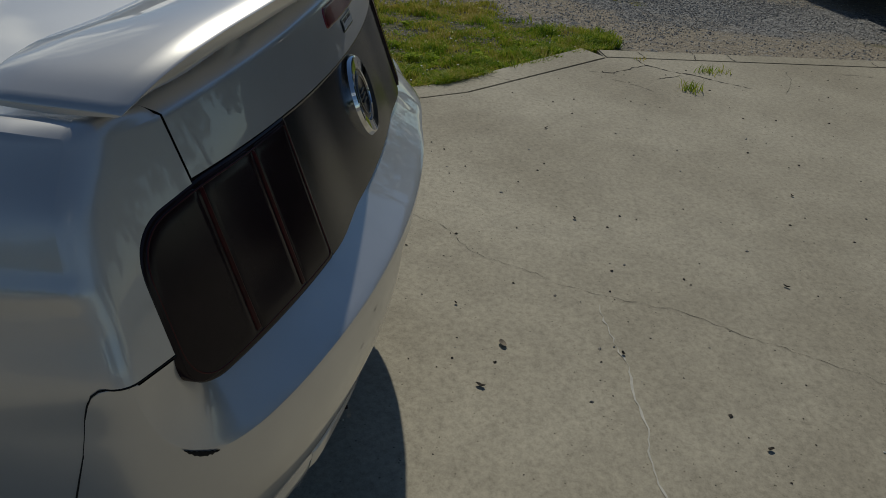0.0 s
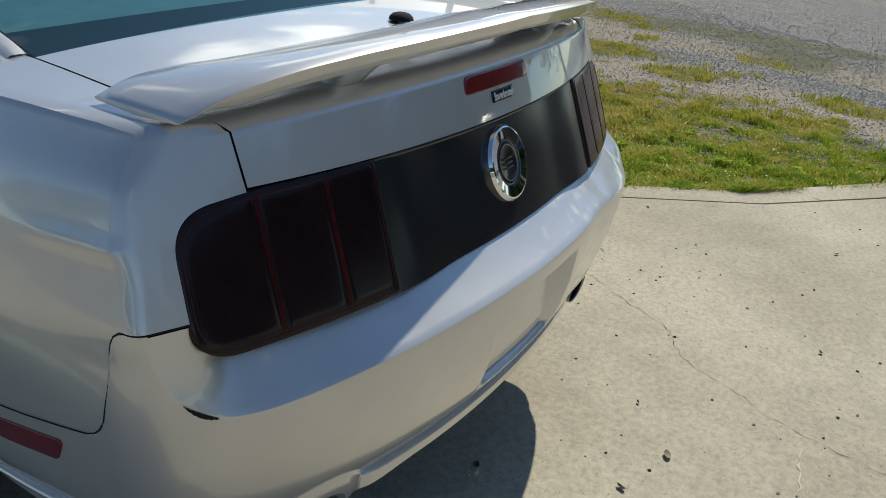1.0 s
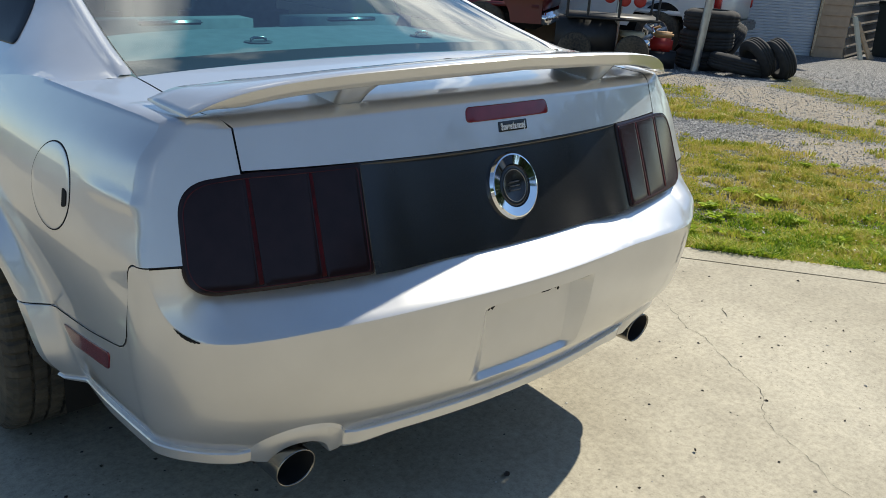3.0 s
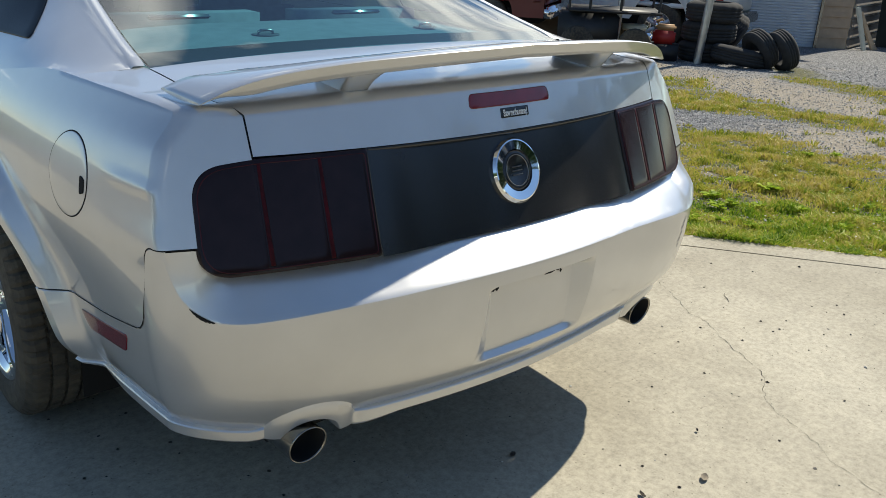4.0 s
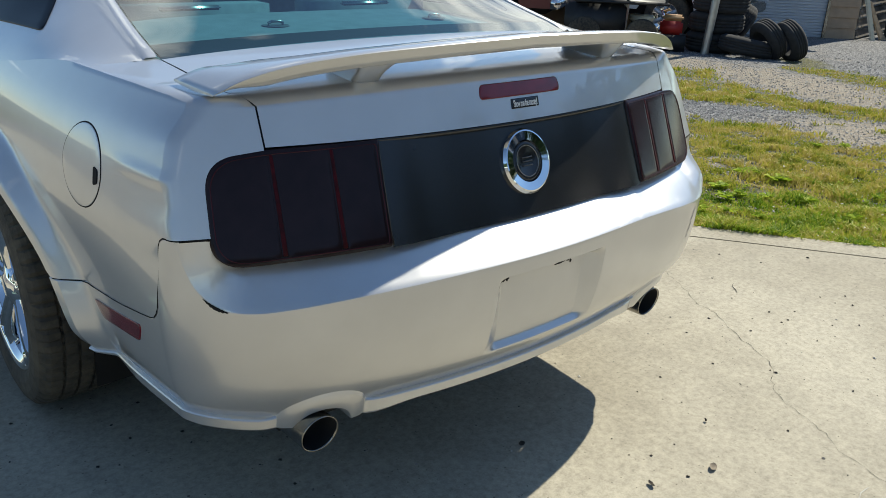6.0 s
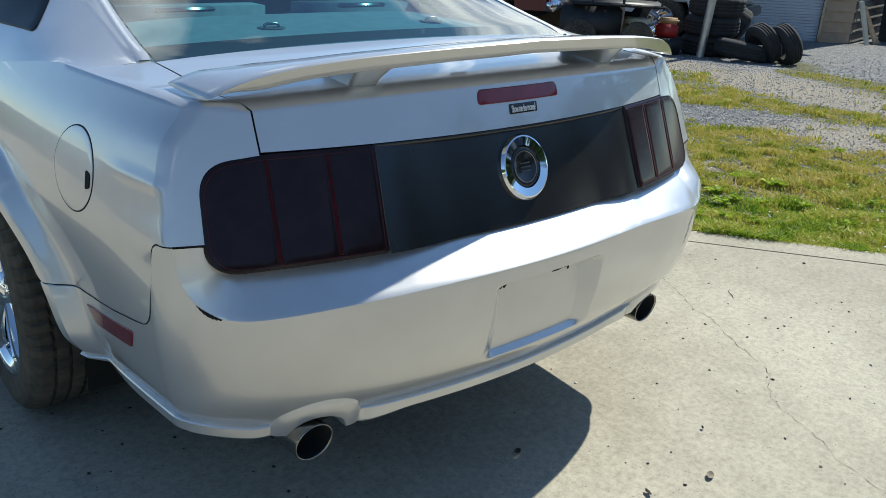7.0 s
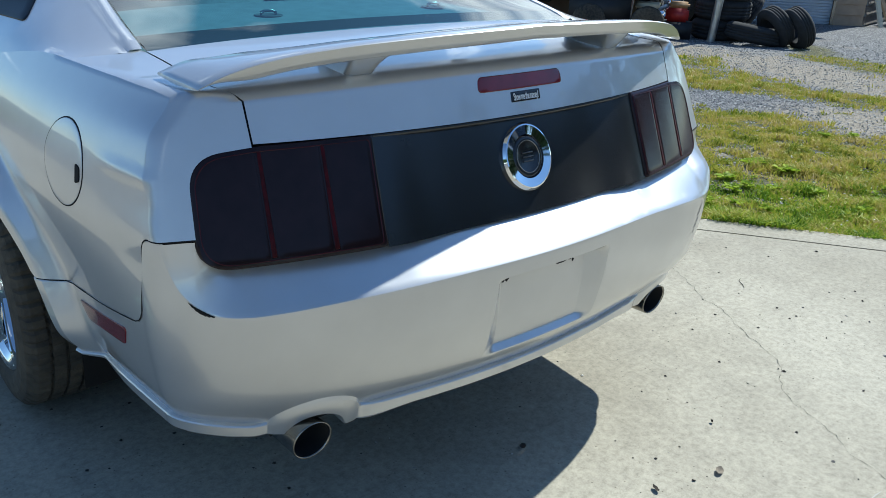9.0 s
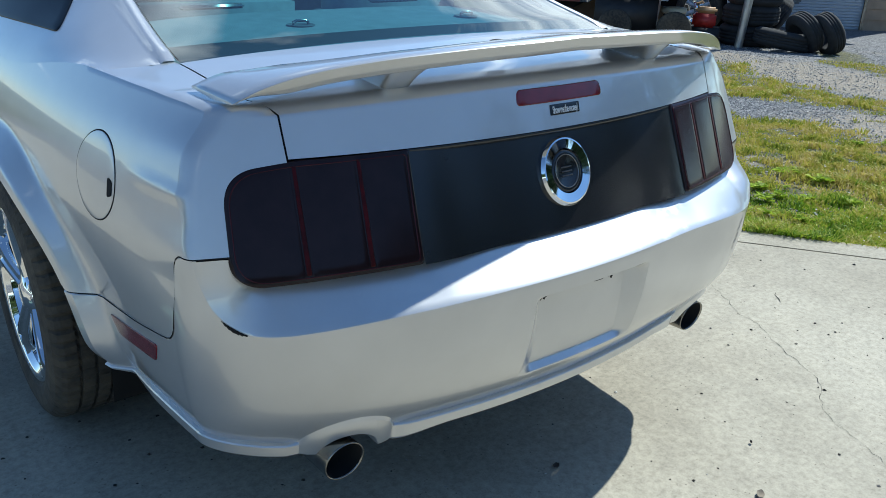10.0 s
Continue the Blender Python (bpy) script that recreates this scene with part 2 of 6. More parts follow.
def half_x(y, z):
    """Half width of the side."""
    w = 0.118 * (1 - math.exp(-max(y - 0.13, -0.1) / 0.5))
    w -= 0.05 * sstep(2.9, 4.3, y)
    near = math.exp(-max(y - 0.15, 0.0) / 0.10)
    k = 0.5 + 0.5 * sstep(0.52, 0.78, z)
    out = base_x(z) + w * k + near * (0.008 * (1 - sstep(0.77, 0.83, z)) * sstep(0.70, 0.77, z) - 0.022 * sstep(0.93, 1.0, z))
    out += 0.005 * max(0.0, 1 - abs(z - 0.868 - 0.02 * (y - 0.13)) / 0.020) * (1 - sstep(0.24, 0.36, y))
    for wy in (ARCH_Y, ARCH_Y + 2.72):
        r = math.hypot((y - wy) / ARCH_A, max(z - ARCH_Z, 0) / ARCH_H)
        out += float(np.interp(r, [1.0, 1.05, 1.135, 1.155], [0.054, 0.047, 0.004, 0.0])) * sstep(0.24, 0.42, z)
    return out


def bow(x):
    return 0.19 * x * x + 0.055 * x ** 4


def tail_y(x, z):
    """The raked tail face."""
    return 0.021 + 0.39 * (z - 0.924) + bow(x)


rear_y = spline([0.25, 0.30, 0.345, 0.41, 0.50, 0.60, 0.65, 0.80], [0.010, -0.014, -0.038, -0.078, -0.104, -0.117, -0.120, -0.118])


def bump_y(x, z):
    return rear_y(z) + 0.205 * x * x + 0.15 * x ** 4


def lid_top(x):
    return max(TOP, 1.010 - 0.018 * (x / 0.62) ** 2)


def crown(x, y):
    edge, full = lid_top(x) + 0.018, 1.048 - 0.022 * (x / 0.7) ** 2
    return edge + (full - edge) * sstep(0.0, 0.44, y - 0.04 - bow(x))


def deck_z(x, y):
    b = crown(x, y)
    d = max(y - tail_y(x, lid_top(x)), 0.0)
    return b - (b - lid_top(x)) * max(0.0, 1 - d / 0.042) ** 2.2


XC, YC = 0.615, 0.18
CR = 0.020                                     # corner radius of the quarter


def corner_x(z):
    return base_x(z) - 0.022 * sstep(0.93, 1.0, z) + 0.008 * (1 - sstep(0.77, 0.83, z))


def plan(s, z):
    """Bumper at level z. s in 0..1: centre to corner; 1..2: round the corner; beyond 2: along the side."""
    if s <= 1:
        return XC * s, bump_y(XC * s, z)
    if s <= 2:
        t = s - 1
        y0 = bump_y(XC, z)
        x2 = half_x(YC, z)
        slope = 0.41 * XC + 0.60 * XC ** 3
        p1 = (x2, min(y0 + slope * (x2 - XC), YC - 0.02))
        return ((1 - t) ** 2 * XC + 2 * t * (1 - t) * p1[0] + t * t * x2, (1 - t) ** 2 * y0 + 2 * t * (1 - t) * p1[1] + t * t * YC)
    # the cover's front edge follows the wheel arch
    front = ARCH_Y - ARCH_A * math.sqrt(1 - min(max(z - ARCH_Z, 0) / ARCH_H, 0.99) ** 2)
    y = YC + (s - 2) + (front - YC - 0.436) * min(1.0, max(0.0, (s - 2.05) / 0.386))
    return half_x(y, z), y


T_END = 0.68                                   # where the shelf runs out, round the corner
SEAM = 0.767
edge_mid = spline([0.0, 0.28, 0.414, 0.507, 0.582, 0.615], [0.652, 0.651, 0.646, 0.641, 0.635, 0.632])
edge_end = spline([0.0, 0.2, 0.3, 0.4, 0.5, 0.6, 0.65, 0.68], [0.632, 0.627, 0.629, 0.638, 0.658, 0.694, 0.727, 0.765])


def seam_z(y):
    """The gap between bumper cover and quarter panel, along the side."""
    return float(np.interp(y, [0.10, 0.122, 0.135, 0.143, 0.148, 0.152, 0.16, 0.176, 0.186, 0.197, 0.212, 0.234, 0.352, 0.511, 0.62],
                           [0.767, 0.768, 0.767, 0.760, 0.748, 0.732, 0.678, 0.612, 0.594, 0.583, 0.576, 0.572, 0.554, 0.538, 0.532]))


def shoulder_z(y):
    return float(np.interp(y, [0.10, 0.13, 0.18, 0.23, 0.34, 0.48, 0.60], [0.992, 0.993, 1.000, 1.007, 1.013, 1.016, 1.017])) - 0.055 * sstep(0.58, 1.1, y)


# edge of the rear window and of the roof
ge_x = spline([0.45, 0.516, 0.57, 0.69, 0.82, 0.91, 1.2, 1.45, 2.3, 2.9], [0.648, 0.643, 0.641, 0.630, 0.615, 0.605, 0.575, 0.552, 0.53, 0.62])
ge_z = spline([0.45, 0.516, 0.57, 0.69, 0.82, 0.91, 1.2, 1.45, 1.9, 2.3, 2.9], [1.020, 1.032, 1.047, 1.078, 1.115, 1.142, 1.232, 1.305, 1.345, 1.335, 1.10])


def pillar_section(y):
    """Side of the cabin from the shoulder up to the window's edge."""
    xs, zs = half_x(y, shoulder_z(y)) - 0.001, shoulder_z(y) - 0.001
    xi, zi = ge_x(y), ge_z(y)
    x1, z1 = xi + 0.036, zi - 0.006
    m = sstep(0.55, 0.95, y)
    cx, cz = (xs + x1) / 2 * (1 - m) + (xs - 0.038) * m, (zs + z1) / 2 * (1 - m) + (zs + 0.075) * m
    row = []
    for j in range(13):
        t = j / 12
        row.append(((1-t)**2*xs + 2*t*(1-t)*cx + t*t*x1, (1-t)**2*zs + 2*t*(1-t)*cz + t*t*z1))
    return row + [(xi + 0.030, zi - 0.001), (xi + 0.020, zi + 0.003), (xi + 0.004, zi + 0.002), (xi, zi - 0.004)]


def pillar_x(y, z):
    row = [p for p in pillar_section(y)[:13]]
    return float(np.interp(z, [p[1] for p in row], [p[0] for p in row]))


def arch_z(y):
    r = abs(y - ARCH_Y) / ARCH_A
    return ARCH_Z + ARCH_H * math.sqrt(1 - r * r) if r < 1 else 0.0


car = thing("car", "silver two-door coupe with a rear spoiler parked on concrete", "car", at=(0.015, 0, 0))


def sides(fn):
    return [fn(1), fn(-1)]


def ell(x, c, r):
    d = abs(abs(x) - c) / r
    return math.sqrt(max(0.0, 1 - d * d))


lip_z = spline([0.0, 0.7, 0.92, 1.0, 1.1, 1.26, 1.5, 1.8, 2.1, 2.44], [0.358, 0.361, 0.356, 0.352, 0.351, 0.358, 0.372, 0.380, 0.376, 0.362])


def askew(x, y, z):
    # the cover hangs a little further out at its right-hand corner
    return (x, y - 0.050 * sstep(0.30, 0.78, x) * sstep(0.27, 0.44, z) * (1 - sstep(0.655, 0.735, z)) * (1 - sstep(0.14, 0.36, y)), z)


def bumper_bm():
    ss = [x / XC for x in [0.0088 * i for i in range(16)] + [0.1355, 0.1365, 0.147, 0.157, 0.167, 0.1775, 0.1785, 0.188, 0.20, 0.215]] + [0.38 + 0.32 * i / 8 for i in range(8)] + [0.70 + 0.30 * i / 34 for i in range(34)]
    ss += [1 + 0.68 * i / 30 for i in range(31)] + [1 + t for t in (0.70, 0.74, 0.77, 0.80, 0.82, 0.84, 0.86, 0.88, 0.90, 0.92, 0.95, 0.98)]
    ss += [2 + v for v in (0, 0.006, 0.012, 0.018, 0.024, 0.03, 0.04, 0.06, 0.09, 0.13, 0.17, 0.20, *[0.22 + 0.009 * i for i in range(25)])]
    cols = []
    for s in ss:
        t = s - 1
        col = []
        if s <= 1.0001 + T_END:
            k = max(0.0, t / T_END)
            ez = edge_mid(XC * s) if s <= 1 else edge_end(t)
            ex, ey = plan(s, ez)
            ix = XC * s if s <= 1 else XC + 0.181 * k ** 0.75
            rise = sstep(0.675, 0.757, ix)
            step = 1 - sstep(0.375, 0.405, ix)
            iz = 0.735 + 0.012 * step + (SEAM - 0.0025 - 0.735) * rise
            iy = bow(ix) + 0.006 * step + (tail_y(ix, iz) - bow(ix)) * rise
            kk = 0.5 * sstep(0.66, 0.78, ix)
            for f, dz in ((0, 0), (0.15, -0.003), (0.3, -0.005), (0.45, -0.006), (0.6, -0.006), (0.75, -0.005), (0.88, -0.003), (0.955, -0.0020), (0.992, -0.0028)):
                col.append((ix + (ex - ix) * f, iy + (ey - iy) * f, iz + (ez - iz) * f ** (1 - kk) + dz * (1 - k)))
            top = ez - 0.006 * (1 - k) - 0.003
        else:
            y = plan(s, 0.7 if s < 2.05 else 0.55)[1]
            sz = seam_z(y)
            up = 0.010 + 0.05 * sstep(0.138, 0.148, y) * (1 - sstep(0.17, 0.2, y))
            for dz, inset in ((up, 0.005), (0.004, 0.0045), (0.0, 0.003), (-0.002, 0.0005), (-0.003, 0), (-0.004, 0), (-0.006, 0), (-0.0075, 0), (-0.0090, 0)):
                x, yy = plan(s, sz + dz)
                col.append((x - inset, yy, sz + dz))
            top = sz - 0.011
        x0 = plan(s, 0.36)[0]
        outer, inner = (ell(x0, 0.545, 0.088) ** 1.1, ell(x0, 0.545, 0.056)) if s < 1.5 else (0, 0)
        low = lip_z(s) + 0.004 * (1 - sstep(2.15, 2.40, s))
        low += 0.050 * outer
        low_in = 0.318 + 0.046 * inner
        even_z = [top + (low - top) * f for f in (0, 0.02, 0.05) + tuple(0.09 + 0.91 * i / 30 for i in range(31))]
        recess_z = list(np.linspace(top, 0.619, 5)) + [0.615, 0.610, 0.605, 0.600, 0.595] + list(np.linspace(0.58, 0.446, 12))
        recess_z += [0.434, 0.427, 0.425, 0.421, 0.417, 0.413, 0.410, 0.405, 0.396] + list(np.linspace(0.382, low, 3))
        m = sstep(0.40, 0.60, s)
        for za, zb in zip(recess_z, even_z):
            z = za + (zb - za) * m
            x, y = plan(s, z)
            col.append((x, y, z))
        # the lip: a narrow ledge with a crisp edge, or the flange over a tailpipe
        x, y = plan(s, low)
        nx, ny = (0, -1) if s <= 1 else ((math.sin(min(t, 1) * math.pi / 2), -math.cos(min(t, 1) * math.pi / 2)))
        w = sstep(0.0, 0.30, outer)
        h = low_in - low
        o = 0.010 - 0.005 * sstep(2.20, 2.44, s)
        if s < 1.5:
            o *= 0.25 + 0.75 * sstep(0.080, 0.125, abs(x0 - 0.545))
        f = 1 - 0.65 * sstep(2.15, 2.44, s)
        if x0 < 0.545 and s < 1.5:
            f += 0.30 * (1 - sstep(0.09, 0.22, 0.545 - x0))
        ledge = [(0.0, -0.001), (o - 0.002, -0.003), (o, -0.006), (o - 0.003, -0.028 * f), (o - 0.008, -0.033 * f), (-0.05, -0.032 * f)]
        arch = [(0.001, -0.003), (0.004, -0.009), (0.006, h * 0.5), (0.003, h + 0.004), (-0.002, h), (-0.05, h)]
        for (o1, d1), (o2, d2) in zip(ledge, arch):
            out, dz = o1 + (o2 - o1) * w, d1 + (d2 - d1) * w
            x, y = plan(s, low + 0.45 * dz * w)
            col.append((x + nx * out, y + ny * out, low + dz))
        cols.append(col)
    cols.append([(x - 0.022, y + 0.006, z) for x, y, z in cols[-1]])
    full = [[(-x, y, z) for x, y, z in c] for c in cols[:0:-1]] + [[askew(*p) for p in c] for c in cols]
    return grid_bm(full)


PX, PZ0, PZ1 = 0.178, 0.412, 0.614


def plate_depth(z):
    """The plate's field stands upright, so it lies deeper at its top."""
    kz = min(1.0, max(0.0, (z - PZ0) / 0.014)) * (1 - min(1.0, max(0.0, (z - PZ1 + 0.018) / 0.018)))
    return kz * (0.018 + 0.025 * min(1.0, max(0.0, (z - PZ0) / (PZ1 - PZ0))))


def recess(bm):
    """Presses the number plate recess into the bumper's rear face."""
    for v in bm.verts:
        x, y, z = v.co
        if abs(x) < 0.24 and 0.36 < z < 0.645 and y < 0.06:
            kx = 1 - min(1.0, max(0.0, (abs(x) - 0.136) / (PX - 0.136)))
            v.co.y += kx * plate_depth(z)


bm = bumper_bm()
recess(bm)
bumper_cover = part("bumper_cover", bm, WORN, car, "silver rear bumper cover with worn clear coat", sharp=24)


def quarter_bm(sgn):
    cols = []
    def column(fn, zs):
        return [fn(z) for z in zs]
    z_top = 1.0
    # rear face, corner, side
    def rear(k):
        def f(z):
            xc = 0.619 + (corner_x(z) - CR - 0.619) * k
            return (sgn * xc, tail_y(xc, z), z)
        return f
    def corner(t):
        def f(z):
            xc = corner_x(z)
            yc = tail_y(xc, z)
            r = CR
            a, b, c = (xc - r, tail_y(xc - r, z)), (xc, yc), (half_x(yc + r, z), yc + r)
            return (sgn * ((1-t)**2*a[0] + 2*t*(1-t)*b[0] + t*t*c[0]), (1-t)**2*a[1] + 2*t*(1-t)*b[1] + t*t*c[1], z)
        return f
    def lev(bot, top):
        ks = [i / 47 for i in range(48)]
        return [bot + (top - bot) * k for k in ks]
    for k in range(6):
        cols.append(column(rear(k / 6), lev(SEAM + 0.0015, TOP)))
    for i in range(7):
        cols.append(column(corner(i / 6), lev(SEAM + 0.0015, TOP)))
    ys = [0.165 + (v - 0.13) * 0.794 for v in (0.13, 0.134, 0.138, 0.142, 0.145, 0.148, 0.150, 0.152, 0.154, 0.157, 0.16, 0.165, 0.17, 0.176, 0.18, 0.186, 0.192, 0.197, 0.205, 0.212, 0.223, 0.234, 0.26)]
    ys += [0.28 + 0.011 * i for i in range(30)]
    ys += [0.61 + 0.885 * i / 64 for i in range(65)] + [1.53, 1.6, 1.75, 1.9]
    for y in ys:
        def at(z, y=y):
            if y >= 0.30:
                return y
            s0 = tail_y(corner_x(max(z, 0.772)), max(z, 0.772)) + CR
            return s0 + 0.001 + (y - 0.165) * (0.30 - s0) / 0.135
        bot = seam_z(at(0.70)) + 0.0015
        if y > 0.6:
            bot = max(bot, arch_z(y))
        if y > ARCH_Y:
            bot = max(0.27, arch_z(y))
        cols.append([(sgn * half_x(at(z), z), at(z), z) for z in lev(bot, shoulder_z(at(TOP)))])
    # the top runs from the upper edge in to the lid's gap
    edge = [Vector(c[-1]) for c in cols if c[-1][1] <= 0.60]
    y0, back = tail_y(0.619, TOP), edge[12].y
    rows = []
    for i, q in enumerate(edge):
        u = 0.055 * i / 12 if i < 13 else 0.055 + (0.57 - y0 - 0.055) * min(1.0, (q.y - back) / (0.57 - back))
        p = Vector((sgn * (0.619 + 0.030 * min(1.0, u / 0.05)), y0 + u, 0))
        run = (Vector((q.x, q.y)) - Vector((p.x, p.y))).length
        peak = deck_z(0.619, p.y) if p.y < 0.30 else crown(0.64, p.y) - 0.001
        row = []
        for j in range(17):
            k = (j / 16) ** 2.0
            m = q.lerp(p, k)
            roll = 1 - (1 - min(1, run * k / 0.030)) ** 2.0
            row.append((m.x, m.y, q.z + (peak - q.z) * (roll + (k - roll) * sstep(0.2, 0.5, p.y))))
        rows.append(row)
    bm = grid_bm(rows, bm=grid_bm(cols))
    bmesh.ops.remove_doubles(bm, verts=bm.verts[:], dist=0.0002)
    return bm


for sgn in (-1, 1):
    part("quarter_panel", quarter_bm(sgn), PAINT, car)
    # inner tail body behind the lamps
    rows = [[(sgn * x, tail_y(x, z) + 0.012, z) for z in np.linspace(0.745, 0.917, 6)] for x in np.linspace(0.38, 0.715, 12)]
    part("lamp_bay", grid_bm(rows), GAP, car)

# deck lid: top and rear face in one sheet
rows = []
for i in range(41):
    x = -0.6155 + 1.231 * i / 40
    row = []
    for j in range(14):
        z = 0.9195 + (lid_top(x) - 0.9195) * j / 13
        row.append((x, tail_y(x, z), z))
    y0 = tail_y(x, lid_top(x))
    for d in (0.002, 0.005, 0.009, 0.014, 0.02, 0.027, 0.035, 0.045, 0.06, 0.08, 0.1, 0.15, 0.22, 0.3, 0.37):
        xx = x * (1 + (0.6455 / 0.6155 - 1) * min(1, d / 0.05))
        yy = y0 + d * (0.495 - y0) / 0.37
        row.append((xx, yy, deck_z(xx, yy)))
    rows.append(row)
part("deck_lid", grid_bm(rows), PAINT, car, "silver deck lid with raked rear face")
# dark floor of the gap round the lid
for sgn in (-1, 1):
    rows = []
    for x in (0.608, 0.628):
        row = [(sgn * x, tail_y(x, z) + 0.012, z) for z in np.linspace(0.915, 0.978, 6)]
        row += [(sgn * (x + 0.030 * min(1, d / 0.05)), tail_y(x, TOP) + d, deck_z(x, tail_y(x, TOP) + d) - 0.012) for d in (0.015, 0.03, 0.06, 0.12, 0.2, 0.3, 0.36)]
        rows.append(row)
    part("lid_gap", grid_bm(rows), GAP, car)

# black panel between the lamps
rows = [[(x, tail_y(x, z) + 0.004 + 0.015 * (1 - sstep(0.20, 0.385, abs(x))), z) for z in np.linspace(0.712, 0.925, 10)] for x in np.linspace(-0.4, 0.4, 33)]
part("tail_panel", grid_bm(rows), BLACK, car, "satin black panel between the tail lamps")
# its upper trim strip
rows = [[(x, tail_y(x, z) + o, z) for z, o in ((0.922, 0.02), (0.9185, 0.004), (0.914, 0.003), (0.909, 0.008), (0.905, 0.020))] for x in np.linspace(-0.388, 0.388, 31)]
part("trim_strip", grid_bm(rows), BLACK, car)


def tail_surf(sgn):
    return lambda x, z: (x, tail_y(x, z), z)


# tail lamps
for sgn in (-1, 1):
    o = rounded([(sgn * 0.390, 0.9185), (sgn * 0.612, 0.9165), (sgn * 0.732, 0.904), (sgn * 0.752, 0.711), (sgn * 0.402, 0.714)], [0.008, 0.03, 0.06, 0.062, 0.010], 12)
    tail_lamp = part("tail_lamp", patch(o, tail_surf(sgn), (0, -1, 0), 0.001, 0.022, 0.006), LENS, car, "smoked dark red tail lamp")
    zt = lambda x: 0.9185 - max(0, x - 0.60) * 0.12 - 0.005
    zb = lambda x: 0.7195
    for xa, xb, ra in ((0.402, 0.4915, 0.010), (0.5010, 0.6075, 0.010), (0.6175, 0.738, 0.05)):
        last = xb > 0.7
        o = rounded([(sgn * xa, zt(xa)), (sgn * (xb - 0.015 * last), zt(xb)), (sgn * (xb + 0.008), zb(xb)), (sgn * (xa + 0.010), zb(xa))],
                    [0.012, ra, 0.036 if last else ra, 0.012])
        part("lens_segment", patch(o, tail_surf(sgn), (0, -1, 0), 0.0014, 0.0, 0.0012), LENS, tail_lamp)
    for xm in (0.494, 0.610):
        o = rounded([(sgn * (xm - 0.0030), 0.908), (sgn * (xm + 0.0030), 0.908), (sgn * (xm + 0.0155), 0.725), (sgn * (xm + 0.0070), 0.725)], 0.002, 2)
        part("lens_ridge", patch(o, tail_surf(sgn), (0, -1, 0), 0.0022, 0.0, 0.002, 3), REDGLOW, tail_lamp, "thin red ridge")

    # the moulded rim that runs round inside the lens
    o = rounded([(sgn * 0.398, 0.911), (sgn * 0.611, 0.909), (sgn * 0.724, 0.897), (sgn * 0.742, 0.719), (sgn * 0.410, 0.7215)], [0.008, 0.03, 0.055, 0.055, 0.010], 12)
    mid_o = sum(o, Vector((0, 0))) / len(o)
    rows = []
    for f, up in ((0.0, 0.0012), (0.0012, 0.0026), (0.0026, 0.0012)):
        rows.append([Vector(tail_surf(sgn)(*(p + (mid_o - p).normalized() * f))) + Vector((0, -up, 0)) for p in o])
    part("lens_rim", grid_bm(rows, True), LENSRIM, tail_lamp, "dull red moulded rim")

# high brake lamp, sticker
o = rounded([(-0.122, 1.002), (0.126, 1.002), (0.130, 0.971), (-0.128, 0.971)], 0.012)
part("high_brake_lamp", patch(o, tail_surf(1), (0, -1, 0), 0.002, 0.01, 0.004), RED, car, "dark red high-level brake lamp")
o = rounded([(-0.038, 0.966), (0.050, 0.966), (0.048, 0.945), (-0.040, 0.945)], 0.002, 2)
part("sticker", patch(o, tail_surf(1), (0, -1, 0), 0.0012, 0.0, 0.001, 3), BLACK, car, "small black sticker with white lettering")
tc = bpy.data.curves.new("lettering", "FONT")
tc.body, tc.size, tc.align_x, tc.align_y, tc.extrude = "Show me the money!", 0.0155, "CENTER", "CENTER", 0.0002
tc.offset = 0.00035
tc.space_character = 0.86
txt = new("lettering", tc)
txt.data.materials.append(WHITE)
txt.parent = car
lean = math.degrees(math.atan(0.39))
txt.matrix_basis = pose(0.005, tail_y(0.005, 0.955) - 0.0022, 0.9550, 90 - lean, 0, 0.5) @ Matrix.Diagonal((0.66, 1.38, 1, 1))

# round badge
bc = Vector((-0.012, tail_y(0.0, 0.826) + 0.022, 0.826))
tilt = pose(*bc, 90 - lean, 0, 0)
badge = part("badge", lathe([(0.0, 0.0755), (0.008, 0.0755), (0.0145, 0.0710), (0.0155, 0.068), (0.0125, 0.0485), (0.007, 0.0470)], 56, "z"), CHROME, car, "round chrome badge ring", sharp=22)
badge.matrix_basis = tilt @ Matrix.Diagonal((0.95, 1, 1, 1))
part("badge_disc", lathe([(0.004, 0.0465), (0.009, 0.046), (0.0115, 0.043), (0.0115, 0.036), (0.0105, 0.034), (0.0105, 0.0005)], 48, "z"), BLACK, badge)
b2 = part("badge_ring", lathe([(0.010, 0.0362), (0.0128, 0.0362), (0.0128, 0.0348), (0.010, 0.0348)], 48, "z"), STEEL, badge)
for k in range(3):
    part("badge_bar", box_bm(-0.016, -0.011 + 0.009 * k, 0.010, 0.016, -0.008 + 0.009 * k, 0.0122), BADGEGREY, badge)

